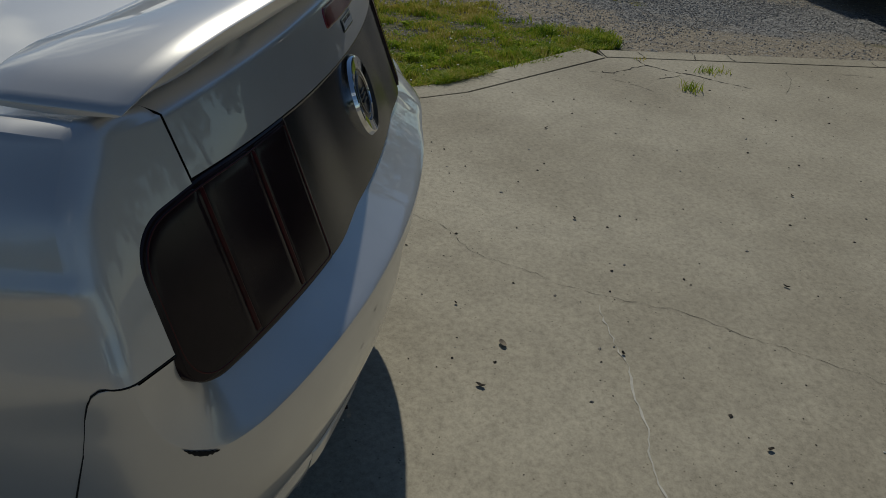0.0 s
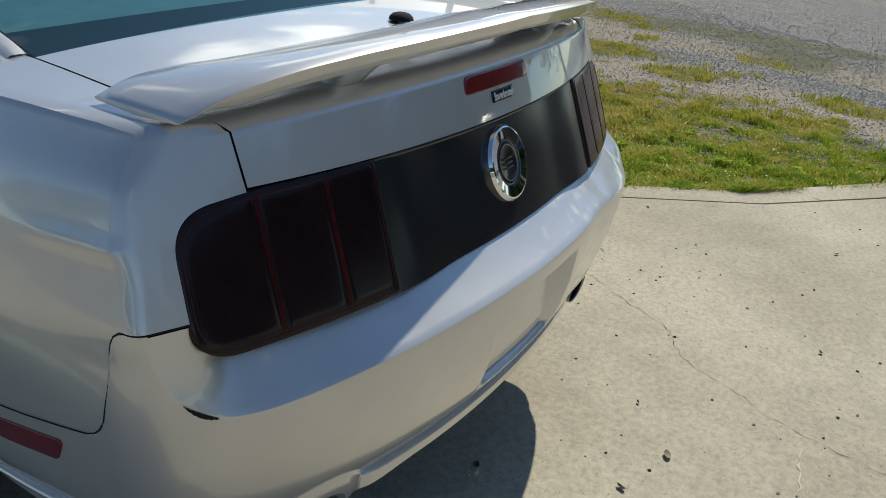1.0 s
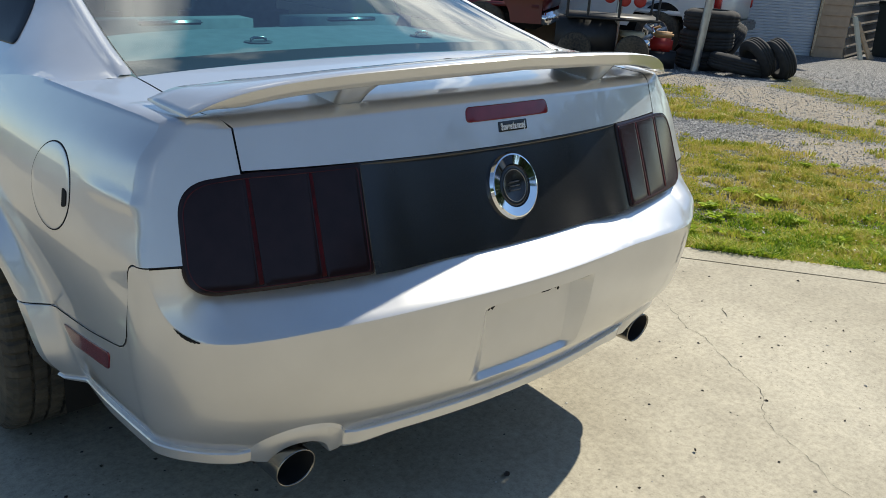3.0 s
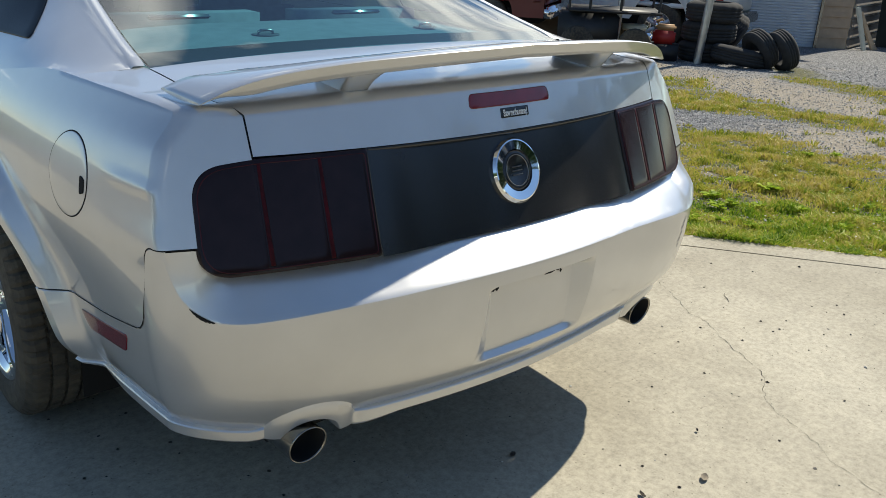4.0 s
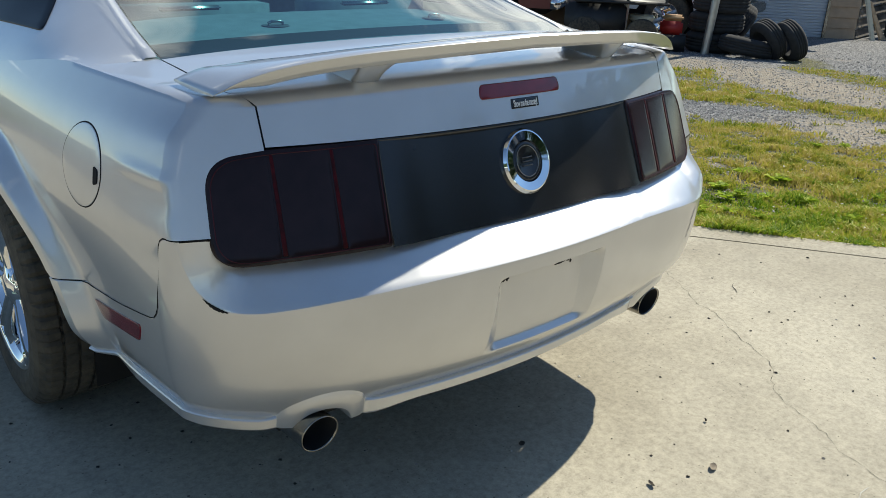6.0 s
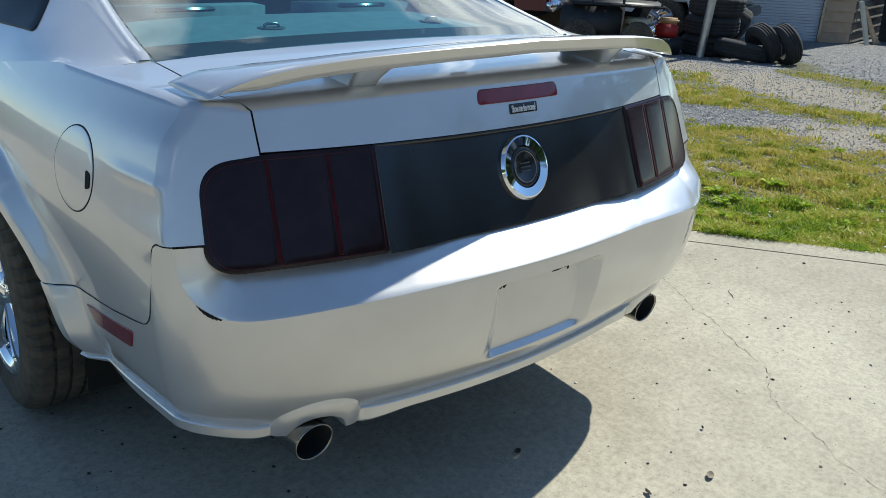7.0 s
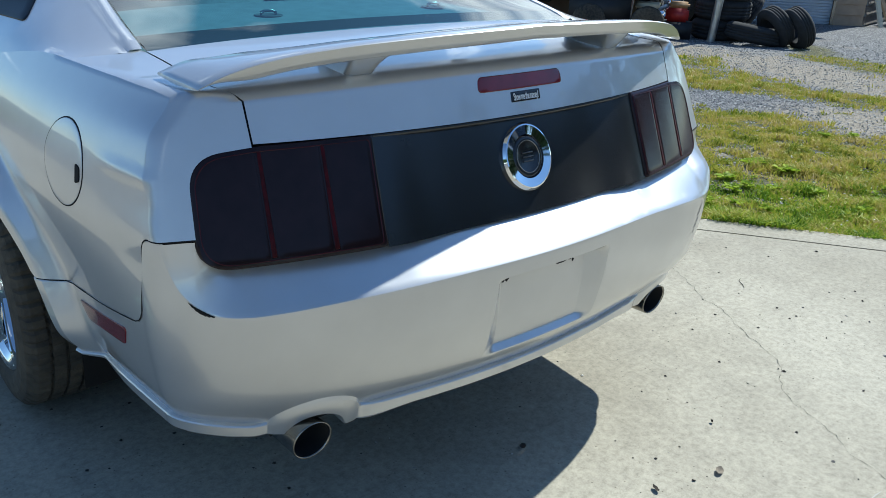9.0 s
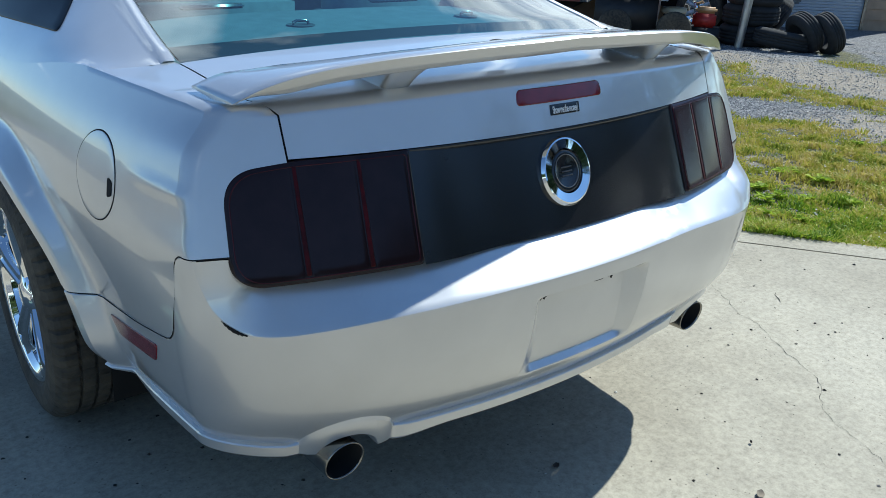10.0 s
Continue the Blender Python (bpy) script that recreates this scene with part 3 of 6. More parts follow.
# ---- spoiler ----
top_z = spline([0.0, 0.30, 0.46, 0.56, 0.62, 0.66, 0.696], [1.110, 1.100, 1.088, 1.073, 1.057, 1.041, 1.020])
lead_z = spline([0.0, 0.30, 0.48, 0.60, 0.655, 0.696], [1.067, 1.059, 1.0525, 1.049, 1.044, 1.028])
rows = []
N = 84
for i in range(N + 1):
    u = -1 + 2 * i / N
    u = math.copysign(abs(u) ** 0.75, u)
    x = 0.696 * u
    a = abs(x)
    d = sstep(0.57, 0.696, a)
    zt = top_z(a)                                    # top of the trailing edge
    yt = -0.008 + 0.22 * x * x + 0.15 * x ** 4       # trailing edge
    yl = 0.220 + 0.80 * bow(x) - 0.024 * d           # leading edge
    th = 0.031 - 0.027 * sstep(0.59, 0.70, a)
    zl = lead_z(a)
    camber = lambda f: zt + (zl - zt) * f ** 1.7
    sx = math.copysign(0.014 * d, x)
    ch = yl - yt
    zb = min(zl - 0.006, zt - th)
    sl = 0.5 * th                                    # the rear face leans
    sec = [(yt + sl + 0.005, zt - th), (yt + sl, zt - th + 0.002), (yt + sl * 0.6, zt - th * 0.6), (yt + sl * 0.25, zt - th * 0.25), (yt + 0.001, zt - 0.002), (yt + 0.004, zt),
           (yt + 0.2 * ch, camber(0.2) + 0.001), (yt + 0.45 * ch, camber(0.45) + 0.002), (yt + 0.75 * ch, camber(0.75) + 0.002), (yl - 0.006, zl), (yl, zl - 0.003),
           (yl - 0.005, zl - 0.006), (yt + 0.5 * ch, (zb + zt - th) / 2 - 0.001)]
    rows.append([(x + sx * (y - yt) / 0.15, y, z) for y, z in sec])
bm = grid_bm(rows, True)
bm.verts.ensure_lookup_table()
bm.faces.new(bm.verts[:13])
bm.faces.new(bm.verts[-13:])
spoiler = part("spoiler", bm, PAINT, car, "silver pedestal rear spoiler", sharp=62)
for sgn in (-1, 1):
    rows = []
    for k in range(7):
        t = k / 6
        z = 1.014 + 0.062 * t
        wi, wo = 0.030 + 0.050 * t ** 3, 0.030 + 0.006 * t ** 3
        y0, y1 = 0.112 - 0.054 * t, 0.265 - 0.03 * t
        cx = sgn * 0.374
        rows.append([(p.x, p.y, z - (0.20 * t * (p.y - y0))) for p in rounded([(cx - sgn * wi, y0), (cx + sgn * wo, y0 + 0.008), (cx + sgn * wo * 0.7, y1), (cx - sgn * wi * 0.7, y1)], 0.012, 4)])
    def even(r, m=28):
        r = [Vector(p) for p in r]
        ls = [0.0]
        for p, q in zip(r, r[1:] + r[:1]):
            ls.append(ls[-1] + (q - p).length)
        out = []
        for i in range(m):
            s = ls[-1] * i / m
            j = max(k for k in range(len(r)) if ls[k] <= s)
            q = r[(j + 1) % len(r)]
            out.append(r[j].lerp(q, (s - ls[j]) / max(1e-9, ls[j + 1] - ls[j])))
        return out
    part("spoiler_foot", grid_bm([even(r) for r in rows], True), PAINT, spoiler)

# ---- roof, pillars, glass ----
for sgn in (-1, 1):
    rows = []
    for i in range(37):
        y = 0.545 + 2.355 * (i / 36) ** 1.5
        rows.append([(sgn * x, y, z) for x, z in pillar_section(y)])
    # the foot of the strip runs on to the lid's corner
    foot = [(sgn * x, 0.515, min(z, 1.031) - (0.006 if i < 13 else 0.001)) for i, (x, z) in enumerate(pillar_section(0.545))]
    part("pillar", grid_bm([foot[:]] + rows), PAINT, car, sharp=34)
    part("window_gasket", tube([(sgn * (ge_x(y) - 0.001), y, ge_z(y) - 0.001) for y in np.linspace(0.50, 1.45, 24)], 0.0016), GAP, car)
    o = rounded([QW[0], QW[1], QW[2], QW[3]], [0.03, 0.03, 0.02, 0.03])
    part("quarter_window", patch(o, lambda y, z, sgn=sgn: (sgn * pillar_x(y, z), y, z), (sgn * 0.6, 0, 0.8), 0.003, 0.004, 0.003), DARKGLASS, car, out=(sgn, 0, 0.5))
    o = rounded([(1.68, 1.0), (1.66, 1.27), (2.15, 1.28), (2.72, 1.0)], 0.02)
    part("door_window", patch(o, lambda y, z, sgn=sgn: (sgn * pillar_x(y, z), y, z), (sgn * 0.6, 0, 0.8), 0.003, 0.004, 0.003), CLEAR, car, out=(sgn, 0, 0.5))

rows = []
for i in range(21):
    y = 1.42 + 0.95 * i / 20
    e, z = ge_x(y) + 0.014, ge_z(y)
    rows.append([(e * u, y - 0.02 * (1 - u * u), z + 0.03 * (1 - u * u)) for u in np.linspace(-1, 1, 21)])
part("roof", grid_bm(rows), PAINT, car)
rows = []
for i in range(25):
    t = i / 24
    row = []
    for u in np.linspace(-1, 1, 31):
        y = 0.49 + 0.95 * t
        e = ge_x(y) + 0.003
        bulge = (1 - u * u)
        row.append((e * u, y - 0.045 * bulge * (1 - t) - 0.02 * bulge * t, ge_z(y) + (0.010 + 0.02 * t + 0.02 * math.sin(math.pi * t)) * bulge))
    rows.append(row)
rear_window = part("rear_window", grid_bm(rows), GLASS, car, "tinted sloping rear window reflecting clouds", out=(0, -0.3, 1))
# dark printed border along its lower edge and sides
rows = [[(ge_x(0.49 + 0.95 * t) * u * 0.995, 0.49 + 0.95 * t - 0.045 * (1 - u * u) * (1 - t) + 0.004, ge_z(0.49 + 0.95 * t) + (0.010 + 0.02 * t + 0.02 * math.sin(math.pi * t)) * (1 - u * u) - 0.004)
         for u in np.linspace(-1, 1, 31)] for t in (0, 0.03, 0.065, 0.095)]
part("window_border", grid_bm(rows), GAP, rear_window)
# windscreen, bonnet, nose, doors and sills
rows = []
for i in range(9):
    t = i / 8
    y = 2.37 + 0.75 * t
    rows.append([((0.51 + 0.20 * t) * u, y - 0.0 + 0.10 * (1 - u * u) * t, 1.335 + 0.03 * (1 - u * u) - 0.33 * t) for u in np.linspace(-1, 1, 15)])
part("windscreen", grid_bm(rows), CLEAR, car, out=(0, 0.3, 1))
rows = []
for i in range(17):
    t = i / 16
    y = 3.10 + 1.42 * t
    rows.append([((half_x(y, 0.97) - 0.01) * u, y + 0.08 * (1 - u * u), 1.0 - 0.10 * t - 0.03 * abs(u) ** 4 + 0.03 * (1 - u * u)) for u in np.linspace(-1, 1, 21)])
part("bonnet", grid_bm(rows), PAINT, car)
for sgn in (-1, 1):
    rows = []
    for i in range(61):
        y = 1.905 + 2.65 * i / 60
        f = abs(y - (ARCH_Y + 2.72)) / ARCH_A
        bot = ARCH_Z + ARCH_H * math.sqrt(1 - f * f) if f < 1 else 0.24
        top = 0.961 - 0.06 * sstep(3.0, 4.5, y)
        rows.append([(sgn * half_x(y, z), y, z) for z in np.linspace(bot, top, 12)])
    part("side_panel", grid_bm(rows), PAINT, car)
rows = []
for z in np.linspace(0.24, 0.90, 9):
    rows.append([((half_x(4.55, z)) * u, 4.55 + 0.14 * (1 - abs(u) ** 3) - 0.10 * (abs(z - 0.5) * 1.2) ** 2, z) for u in np.linspace(-1, 1, 21)])
part("nose", grid_bm(rows), PAINT, car)
# floor pan and wheel housings keep daylight out
part("floor_pan", box_bm(-0.60, 0.12, 0.27, 0.60, 4.4, 0.31), GAP, car)
part("tail_floor", box_bm(-0.58, 0.08, 0.33, 0.58, 0.62, 0.68), GAP, car)
part("undertray", box_bm(-0.52, 0.10, 0.325, 0.52, 0.66, 0.345), GAP, car)
for sgn in (-1, 1):
    for wy in (WHEEL_Y, WHEEL_Y + 2.72):
        rows = [[(sgn * x, wy + 0.43 * math.cos(a), 0.30 + 0.42 * math.sin(a)) for a in np.linspace(-0.25, math.pi + 0.25, 20)] for x in (0.55, 0.82)]
        rows.insert(0, [(sgn * 0.55, wy, 0.30)] * 20)
        part("wheel_housing", grid_bm(rows), GAP, car)

# cabin
TRIMDARK = mat("dark_trim", (0.07, 0.075, 0.08), 0.8, 0, 0.2, 20)
CLOTH2 = mat("seat_cloth", (0.20, 0.21, 0.22), 0.9, 0, 0.2, 30, 0.3, 200)
bm = grid_bm([[(x, y, 1.034 + 0.045 * (y - 0.56) - 0.02 * (x / 0.6) ** 4) for y in np.linspace(0.54, 1.02, 9)] for x in np.linspace(-0.622, 0.622, 15)])
shelf_panel = part("parcel_shelf", bm, CLOTH, car, "pale grey parcel shelf", out=(0, 0, 1))
for cx, cy in ((-0.20, 0.80), (0.36, 0.80)):
    ring = lathe([(0.0, 0.040), (0.002, 0.0385), (0.002, 0.036), (0.0008, 0.033), (0.0006, 0.0005)], 32, "z", (0, 0, 0))
    for v in ring.verts:
        v.co = Vector((cx + v.co.x, cy + v.co.y * 0.8, 1.0345 + 0.045 * (cy - 0.56) + v.co.z))
    part("tether_cup", ring, TRIMDARK, shelf_panel)
    z0 = 1.036 + 0.045 * (cy - 0.56)
    part("tether_loop", tube([(cx - 0.022, cy, z0), (cx - 0.022, cy, z0 + 0.006), (cx - 0.012, cy, z0 + 0.010), (cx + 0.012, cy, z0 + 0.010), (cx + 0.022, cy, z0 + 0.006), (cx + 0.022, cy, z0)], 0.004, 6), STEEL, shelf_panel)
for sgn in (-1, 1):
    part("rear_seat", box_bm(sgn * 0.30 - 0.27, 1.03, 0.45, sgn * 0.30 + 0.27, 1.20, 1.075, 0.04), CLOTH2, car)
    part("seat_clip", box_bm(sgn * 0.30 - 0.13, 1.022, 1.066, sgn * 0.30 + 0.05, 1.05, 1.078, 0.005), STEEL, car)
    part("front_seat", box_bm(sgn * 0.36 - 0.24, 1.95, 0.40, sgn * 0.36 + 0.24, 2.12, 1.06, 0.06), CLOTH2, car)
    part("headrest", box_bm(sgn * 0.36 - 0.13, 1.96, 1.10, sgn * 0.36 + 0.13, 2.06, 1.24, 0.04), CLOTH2, car)

# ---- wheels ----
def wheel(sgn, y):
    xo = sgn * 0.930
    w = part("wheel", lathe([(-sgn * 0.020, 0.214), (-sgn * 0.008, 0.226), (0.0, 0.234), (-sgn * 0.002, 0.239), (-sgn * 0.008, 0.243)], 64, "x", (xo - sgn * 0.008, y, WHEEL_Z)), CHROME, car, "chrome five-spoke wheel with a low-profile tyre")
    s = -sgn
    prof = [(0.014, 0.240), (0.005, 0.250), (0.0, 0.272), (0.001, 0.300), (0.008, 0.322), (0.020, 0.338), (0.032, 0.3445)]
    for k in range(4):
        a = 0.060 + k * 0.038
        prof += [(a, 0.345), (a + 0.001, 0.336), (a + 0.008, 0.336), (a + 0.009, 0.345)]
    prof += [(0.205, 0.3445), (0.225, 0.334), (0.238, 0.31), (0.238, 0.27), (0.228, 0.248)]
    NT = 240
    tb = lathe([(s * a, r) for a, r in prof], NT, "x", (xo, y, WHEEL_Z))
    for i, v in enumerate(tb.verts):
        d = Vector((0, v.co.y - y, v.co.z - WHEEL_Z))
        off = abs(v.co.x - xo)
        if d.length > 0.330 and (i % NT) % 4 == 0 and (off < 0.066 or off > 0.165):
            v.co -= d.normalized() * 0.008
        elif d.length > 0.330 and (i % NT) % 4 == 2 and 0.066 < off < 0.165:
            v.co -= d.normalized() * 0.005
    part("tyre", tb, RUBBER, w, "worn black tyre dusty with brown mud", smooth=False)
    part("barrel", lathe([(s * 0.01, 0.232), (s * 0.05, 0.222), (s * 0.2, 0.215)], 48, "x", (xo, y, WHEEL_Z)), CHROME, w)
    part("brake_disc", lathe([(s * 0.085, 0.165), (s * 0.085, 0.06), (s * 0.10, 0.02)], 40, "x", (xo, y, WHEEL_Z)), STEEL, w)
    part("hub", lathe([(s * 0.016, 0.0005), (s * 0.016, 0.030), (s * 0.022, 0.036), (s * 0.026, 0.058), (s * 0.05, 0.070), (s * 0.09, 0.072)], 40, "x", (xo, y, WHEEL_Z)), CHROME, w)
    # five broad spokes, each with a groove down its middle, flaring into the rim
    cross = ((-1, 0.045), (-1, 0.010), (-0.86, 0.002), (-0.35, 0.0), (-0.18, 0.007), (0.18, 0.007), (0.35, 0.0), (0.86, 0.002), (1, 0.010), (1, 0.045))
    for k in range(5):
        t = 2 * math.pi * k / 5 + 0.24
        c, q = Vector((0, math.cos(t), math.sin(t))), Vector((0, -math.sin(t), math.cos(t)))
        rows = []
        for r, wd, a in ((0.045, 0.058, 0.026), (0.08, 0.052, 0.022), (0.12, 0.054, 0.017), (0.16, 0.062, 0.013), (0.195, 0.076, 0.011), (0.218, 0.098, 0.012), (0.232, 0.125, 0.014)):
            base = Vector((xo, y, WHEEL_Z)) + c * (r - 0.004 * (wd / 0.12) ** 2)
            rows.append([base + q * f * wd / 2 - c * 0.008 * abs(f) * (r > 0.21) + Vector((s * (a + h), 0, 0)) for f, h in cross])
        part("spoke", grid_bm(rows), CHROME, w, sharp=40)
    return w


for sgn in (-1, 1):
    for wy in (WHEEL_Y, WHEEL_Y + 2.72):
        wheel(sgn, wy)

# ---- tailpipes ----
for sgn in (-1, 1):
    def cut(bm, sgn=sgn):
        for v in bm.verts:
            if v.co.y < 0.02:
                v.co.y -= 0.17 * v.co.z
            v.co += Vector((sgn * 0.565, 0.004, 0.312 - 0.08 * v.co.y))
        return bm
    tp = part("tailpipe", cut(lathe([(0.30, 0.043), (0.05, 0.044), (0.019, 0.0445), (0.004, 0.045), (0.0, 0.0445), (0.002, 0.0415), (0.10, 0.041)], 40, "y")), STEEL, car, "brushed steel exhaust tip")
    part("bore", cut(lathe([(0.0035, 0.0412), (0.06, 0.040), (0.06, 0.0005)], 32, "y")), DULLBLACK, tp)

# ---- side details ----
def side_surf(sgn):
    return lambda y, z: (sgn * half_x(y, z), y, z)


for sgn in (-1, 1):
    o = rounded([(0.511, 0.507), (0.267, 0.537), (0.290, 0.490), (0.482, 0.468)], [0.006, 0.014, 0.008, 0.02])
    part("side_marker", patch(o, side_surf(sgn), (sgn, 0, 0), 0.0025, 0.006, 0.002), RED, car, "red side marker lamp")
# fuel door on the left
fc = Vector((0.446, 0.836))
ring = [fc + Vector((0.083 * math.cos(a), 0.085 * math.sin(a))) for a in np.linspace(0, 2 * math.pi, 48, endpoint=False)]
part("fuel_door_gap", patch([fc + (p - fc) * 1.03 for p in ring], side_surf(-1), (-1, 0, 0), 0.0009, 0.002, 0.001), GAP, car)
part("fuel_door", patch(ring, side_surf(-1), (-1, 0, 0), 0.0016, 0.002, 0.0015), PAINT, car, "round silver fuel filler door")
# finger notch: no hollow, a proud black plate painted as its shade
part("notch_shade", patch(rounded([(0.388, 0.848), (0.371, 0.842), (0.371, 0.814), (0.388, 0.808)], 0.006), side_surf(-1), (-1, 0, 0), 0.0035, 0.001, 0.001), DULLBLACK, car)
# scuff on the bumper corner
rows = []
for i in range(15):
    t = 0.36 + 0.15 * i / 14
    ez = edge_end(t) - 0.003
    w = 0.0042 * math.sin(math.pi * i / 14) + 0.001 + 0.0010 * math.sin(i * 2.7)
    p = Vector((*plan(1 + t, ez), ez)); p.x = -p.x
    n = Vector((-math.sin(t * 1.57), -math.cos(t * 1.57), 0.4)).normalized()
    rows.append([p + n * 0.002 + Vector((0, 0, w * 0.6)), p + n * 0.003 - Vector((0, 0, 0.2 * w)), p + n * 0.002 - Vector((0, 0, w))])
part("scuff", grid_bm(rows), GAP, car, "black scuff in the paint")
# scraped paint at the right-hand corner
for t0, z0, w, h in ((0.075, 0.594, 0.016, 0.007), (0.060, 0.578, 0.020, 0.006), (0.065, 0.557, 0.014, 0.007), (0.050, 0.540, 0.018, 0.006), (0.050, 0.522, 0.012, 0.005), (0.095, 0.604, 0.010, 0.004)):
    rows = []
    for i in range(9):
        t, k = t0 + w * (i / 4 - 1), math.sin(math.pi * (i + 0.6) / 9.2) * h * (1 + 0.35 * math.sin(i * 2.3 + z0 * 40))
        n = Vector((math.sin(t * 1.57), -math.cos(t * 1.57), 0))
        rows.append([Vector(askew(*plan(1 + t, z0 + dz), z0 + dz)) + n * 0.0006 for dz in (k + 0.004 * (i - 4) / 4, 0.002 * (i - 4) / 4, 0.004 * (i - 4) / 4 - k)])
    part("scrape", grid_bm(rows), SCRAPED, car, "dull grey scrape through the paint")


# gap line between bumper cover and quarter panel
for sgn in (-1, 1):
    line = [(x, tail_y(x, SEAM) + 0.0005, SEAM) for x in np.linspace(0.742, corner_x(SEAM) - CR - 0.003, 5)]
    xc = corner_x(SEAM)
    yc, r = tail_y(xc, SEAM), CR
    c = (half_x(yc + r, SEAM), yc + r)
    for i in range(1, 6):
        t = i / 5
        line.append(((1-t)**2*(xc - r) + 2*t*(1-t)*xc + t*t*c[0] - 0.0005, (1-t)**2*tail_y(xc - r, SEAM) + 2*t*(1-t)*yc + t*t*c[1], SEAM))
    for y in [0.132, 0.136, 0.140, 0.143, 0.146, 0.148, 0.150, 0.152, 0.156, 0.16, 0.168, 0.176, 0.181, 0.186, 0.192, 0.197, 0.205, 0.212, 0.222, 0.234] + list(np.linspace(0.26, 0.615, 14)):
        z = seam_z(y)
        line.append((half_x(y, z) + 0.0012, y, z))
    part("panel_gap", tube([(sgn * x, y, z) for x, y, z in line], 0.0011, 6), GAP, car)

# catch on the deck lid, marks on the plate recess
part("lid_catch", lathe([(0.0, 0.026), (0.006, 0.0245), (0.012, 0.018), (0.0145, 0.010), (0.015, 0.0005)], 28, "z", (0.046, 0.303, 1.0455)), DULLBLACK, car, "small black dome on the deck lid")
for x, z, w, h in ((-0.133, 0.594, 0.010, 0.008), (-0.122, 0.590, 0.005, 0.005), (-0.139, 0.588, 0.003, 0.003), (0.052, 0.590, 0.017, 0.0022), (0.078, 0.592, 0.010, 0.003), (0.088, 0.586, 0.003, 0.004)):
    o = [Vector((x + w * math.cos(a) * (1 + 0.3 * math.sin(3 * a + x * 90)), z + 0.10 * w * math.cos(a) + h * math.sin(a) * (1 + 0.3 * math.cos(4 * a)))) for a in np.linspace(0, 2 * math.pi, 16, endpoint=False)]
    part("bolt_mark", patch(o, lambda x, z: (x, bump_y(x, z) + plate_depth(min(z, 0.592)) - 0.004, z), (0, -1, 0), 0.0012, 0.001, 0.0008, 3), GAP, car)
# ---- ground ----
C1 = Vector((3.555, -0.985))                    # corner of the slab's joint
P1 = Vector((2.60, -0.17))                      # where the joint bends
u1, n1 = Vector((-0.761, 0.649)), Vector((0.649, 0.761))
u3, n3 = Vector((-0.60, 0.80)), Vector((0.80, 0.60))
u2, n2 = Vector((0.25, -0.968)), Vector((0.968, 0.25))
BEND = (P1 - C1).length


def past(x, y):
    """Metres past the slab's joint."""
    p = Vector((x, y))
    return max(min((p - C1).dot(n1), (p - P1).dot(n3)), (p - C1).dot(n2))


def beside(d, s):
    """The place d metres outside the joint, s metres along it from the corner."""
    return C1 + u1 * s + n1 * d if s < BEND else P1 + u3 * (s - BEND) + n3 * d


def fall(x, y):
    """The yard falls gently away past the slab's edge, then levels out."""
    d = min(max(past(x, y) - 0.1, 0.0), 16.0)
    return -0.045 * d + 0.00085 * d * d * (d > 0) - 0.0


def clump(x, y, s, k=0.0):
    return noise.noise((x * s + k, y * s - k, 0.7 + k))


def fray(x, y, s, k=0.0):
    """Ragged noise at three sizes."""
    return clump(x, y, s, k) + 0.6 * clump(x, y, s * 2.7, k + 1) + 0.45 * clump(x, y, s * 7.3, k + 2)


turf_x = spline([-1.3, -0.8, 0.0, 0.5, 1.5, 2.6, 4.0, 7.0], [3.6, 4.25, 4.85, 5.0, 5.15, 4.85, 4.4, 3.6])


def blob(x, y, cx, cy, rx, ry):
    return 1 - sstep(0.55, 1.25, math.hypot((x - cx) / rx, (y - cy) / ry) + 0.35 * fray(x, y, 2.2, 5.0))


def grassy(x, y):
    """How much grass grows, 0 to 1."""
    d = past(x, y)
    if d < 0.17:
        return 0.0
    ragged = fray(x, y, 1.3)
    main = 1 - sstep(-0.35, 0.30, x - turf_x(y) + 0.38 * ragged)
    main *= sstep(-1.45, -0.95, y + 0.25 * fray(x, y, 1.6, 3.0))
    bare = 1 - 0.85 * sstep(0.25, 0.60, fray(x, y, 1.9, 21.0)) * sstep(0.5, 1.2, d)
    mid = 9.45 + 0.22 * max(0.0, y - 2.5) ** 2
    strip = (1 - sstep(0.25, 0.75, abs(x - mid + 0.5 * fray(x, y, 0.8, 2.0)))) * sstep(-2.0, 1.0, y) * (1 - sstep(4.8, 5.4, y))
    spots = max(blob(x, y, 6.55, 3.65, 0.75, 0.75), blob(x, y, 6.70, 2.30, 0.50, 0.75), 0.8 * blob(x, y, 5.95, 1.15, 0.35, 0.35), 0.8 * blob(x, y, 5.75, -0.30, 0.35, 0.40),
                0.7 * blob(x, y, 8.2, 0.6, 0.9, 0.5), 0.7 * blob(x, y, 7.6, 4.6, 0.5, 0.5))
    odd = 0.55 * sstep(0.62, 0.95, fray(x, y, 1.6, 9.0)) * (1 - sstep(3, 9, d))
    hem = 0.45 * (1 - sstep(0.22, 0.36, d)) * sstep(0.0, 0.35, clump(x, y, 3.0, 4.0)) * sstep(-2.6, -1.2, y)
    return min(1.0, max(main * bare, 0.55 * strip, 0.6 * spots, odd, hem))


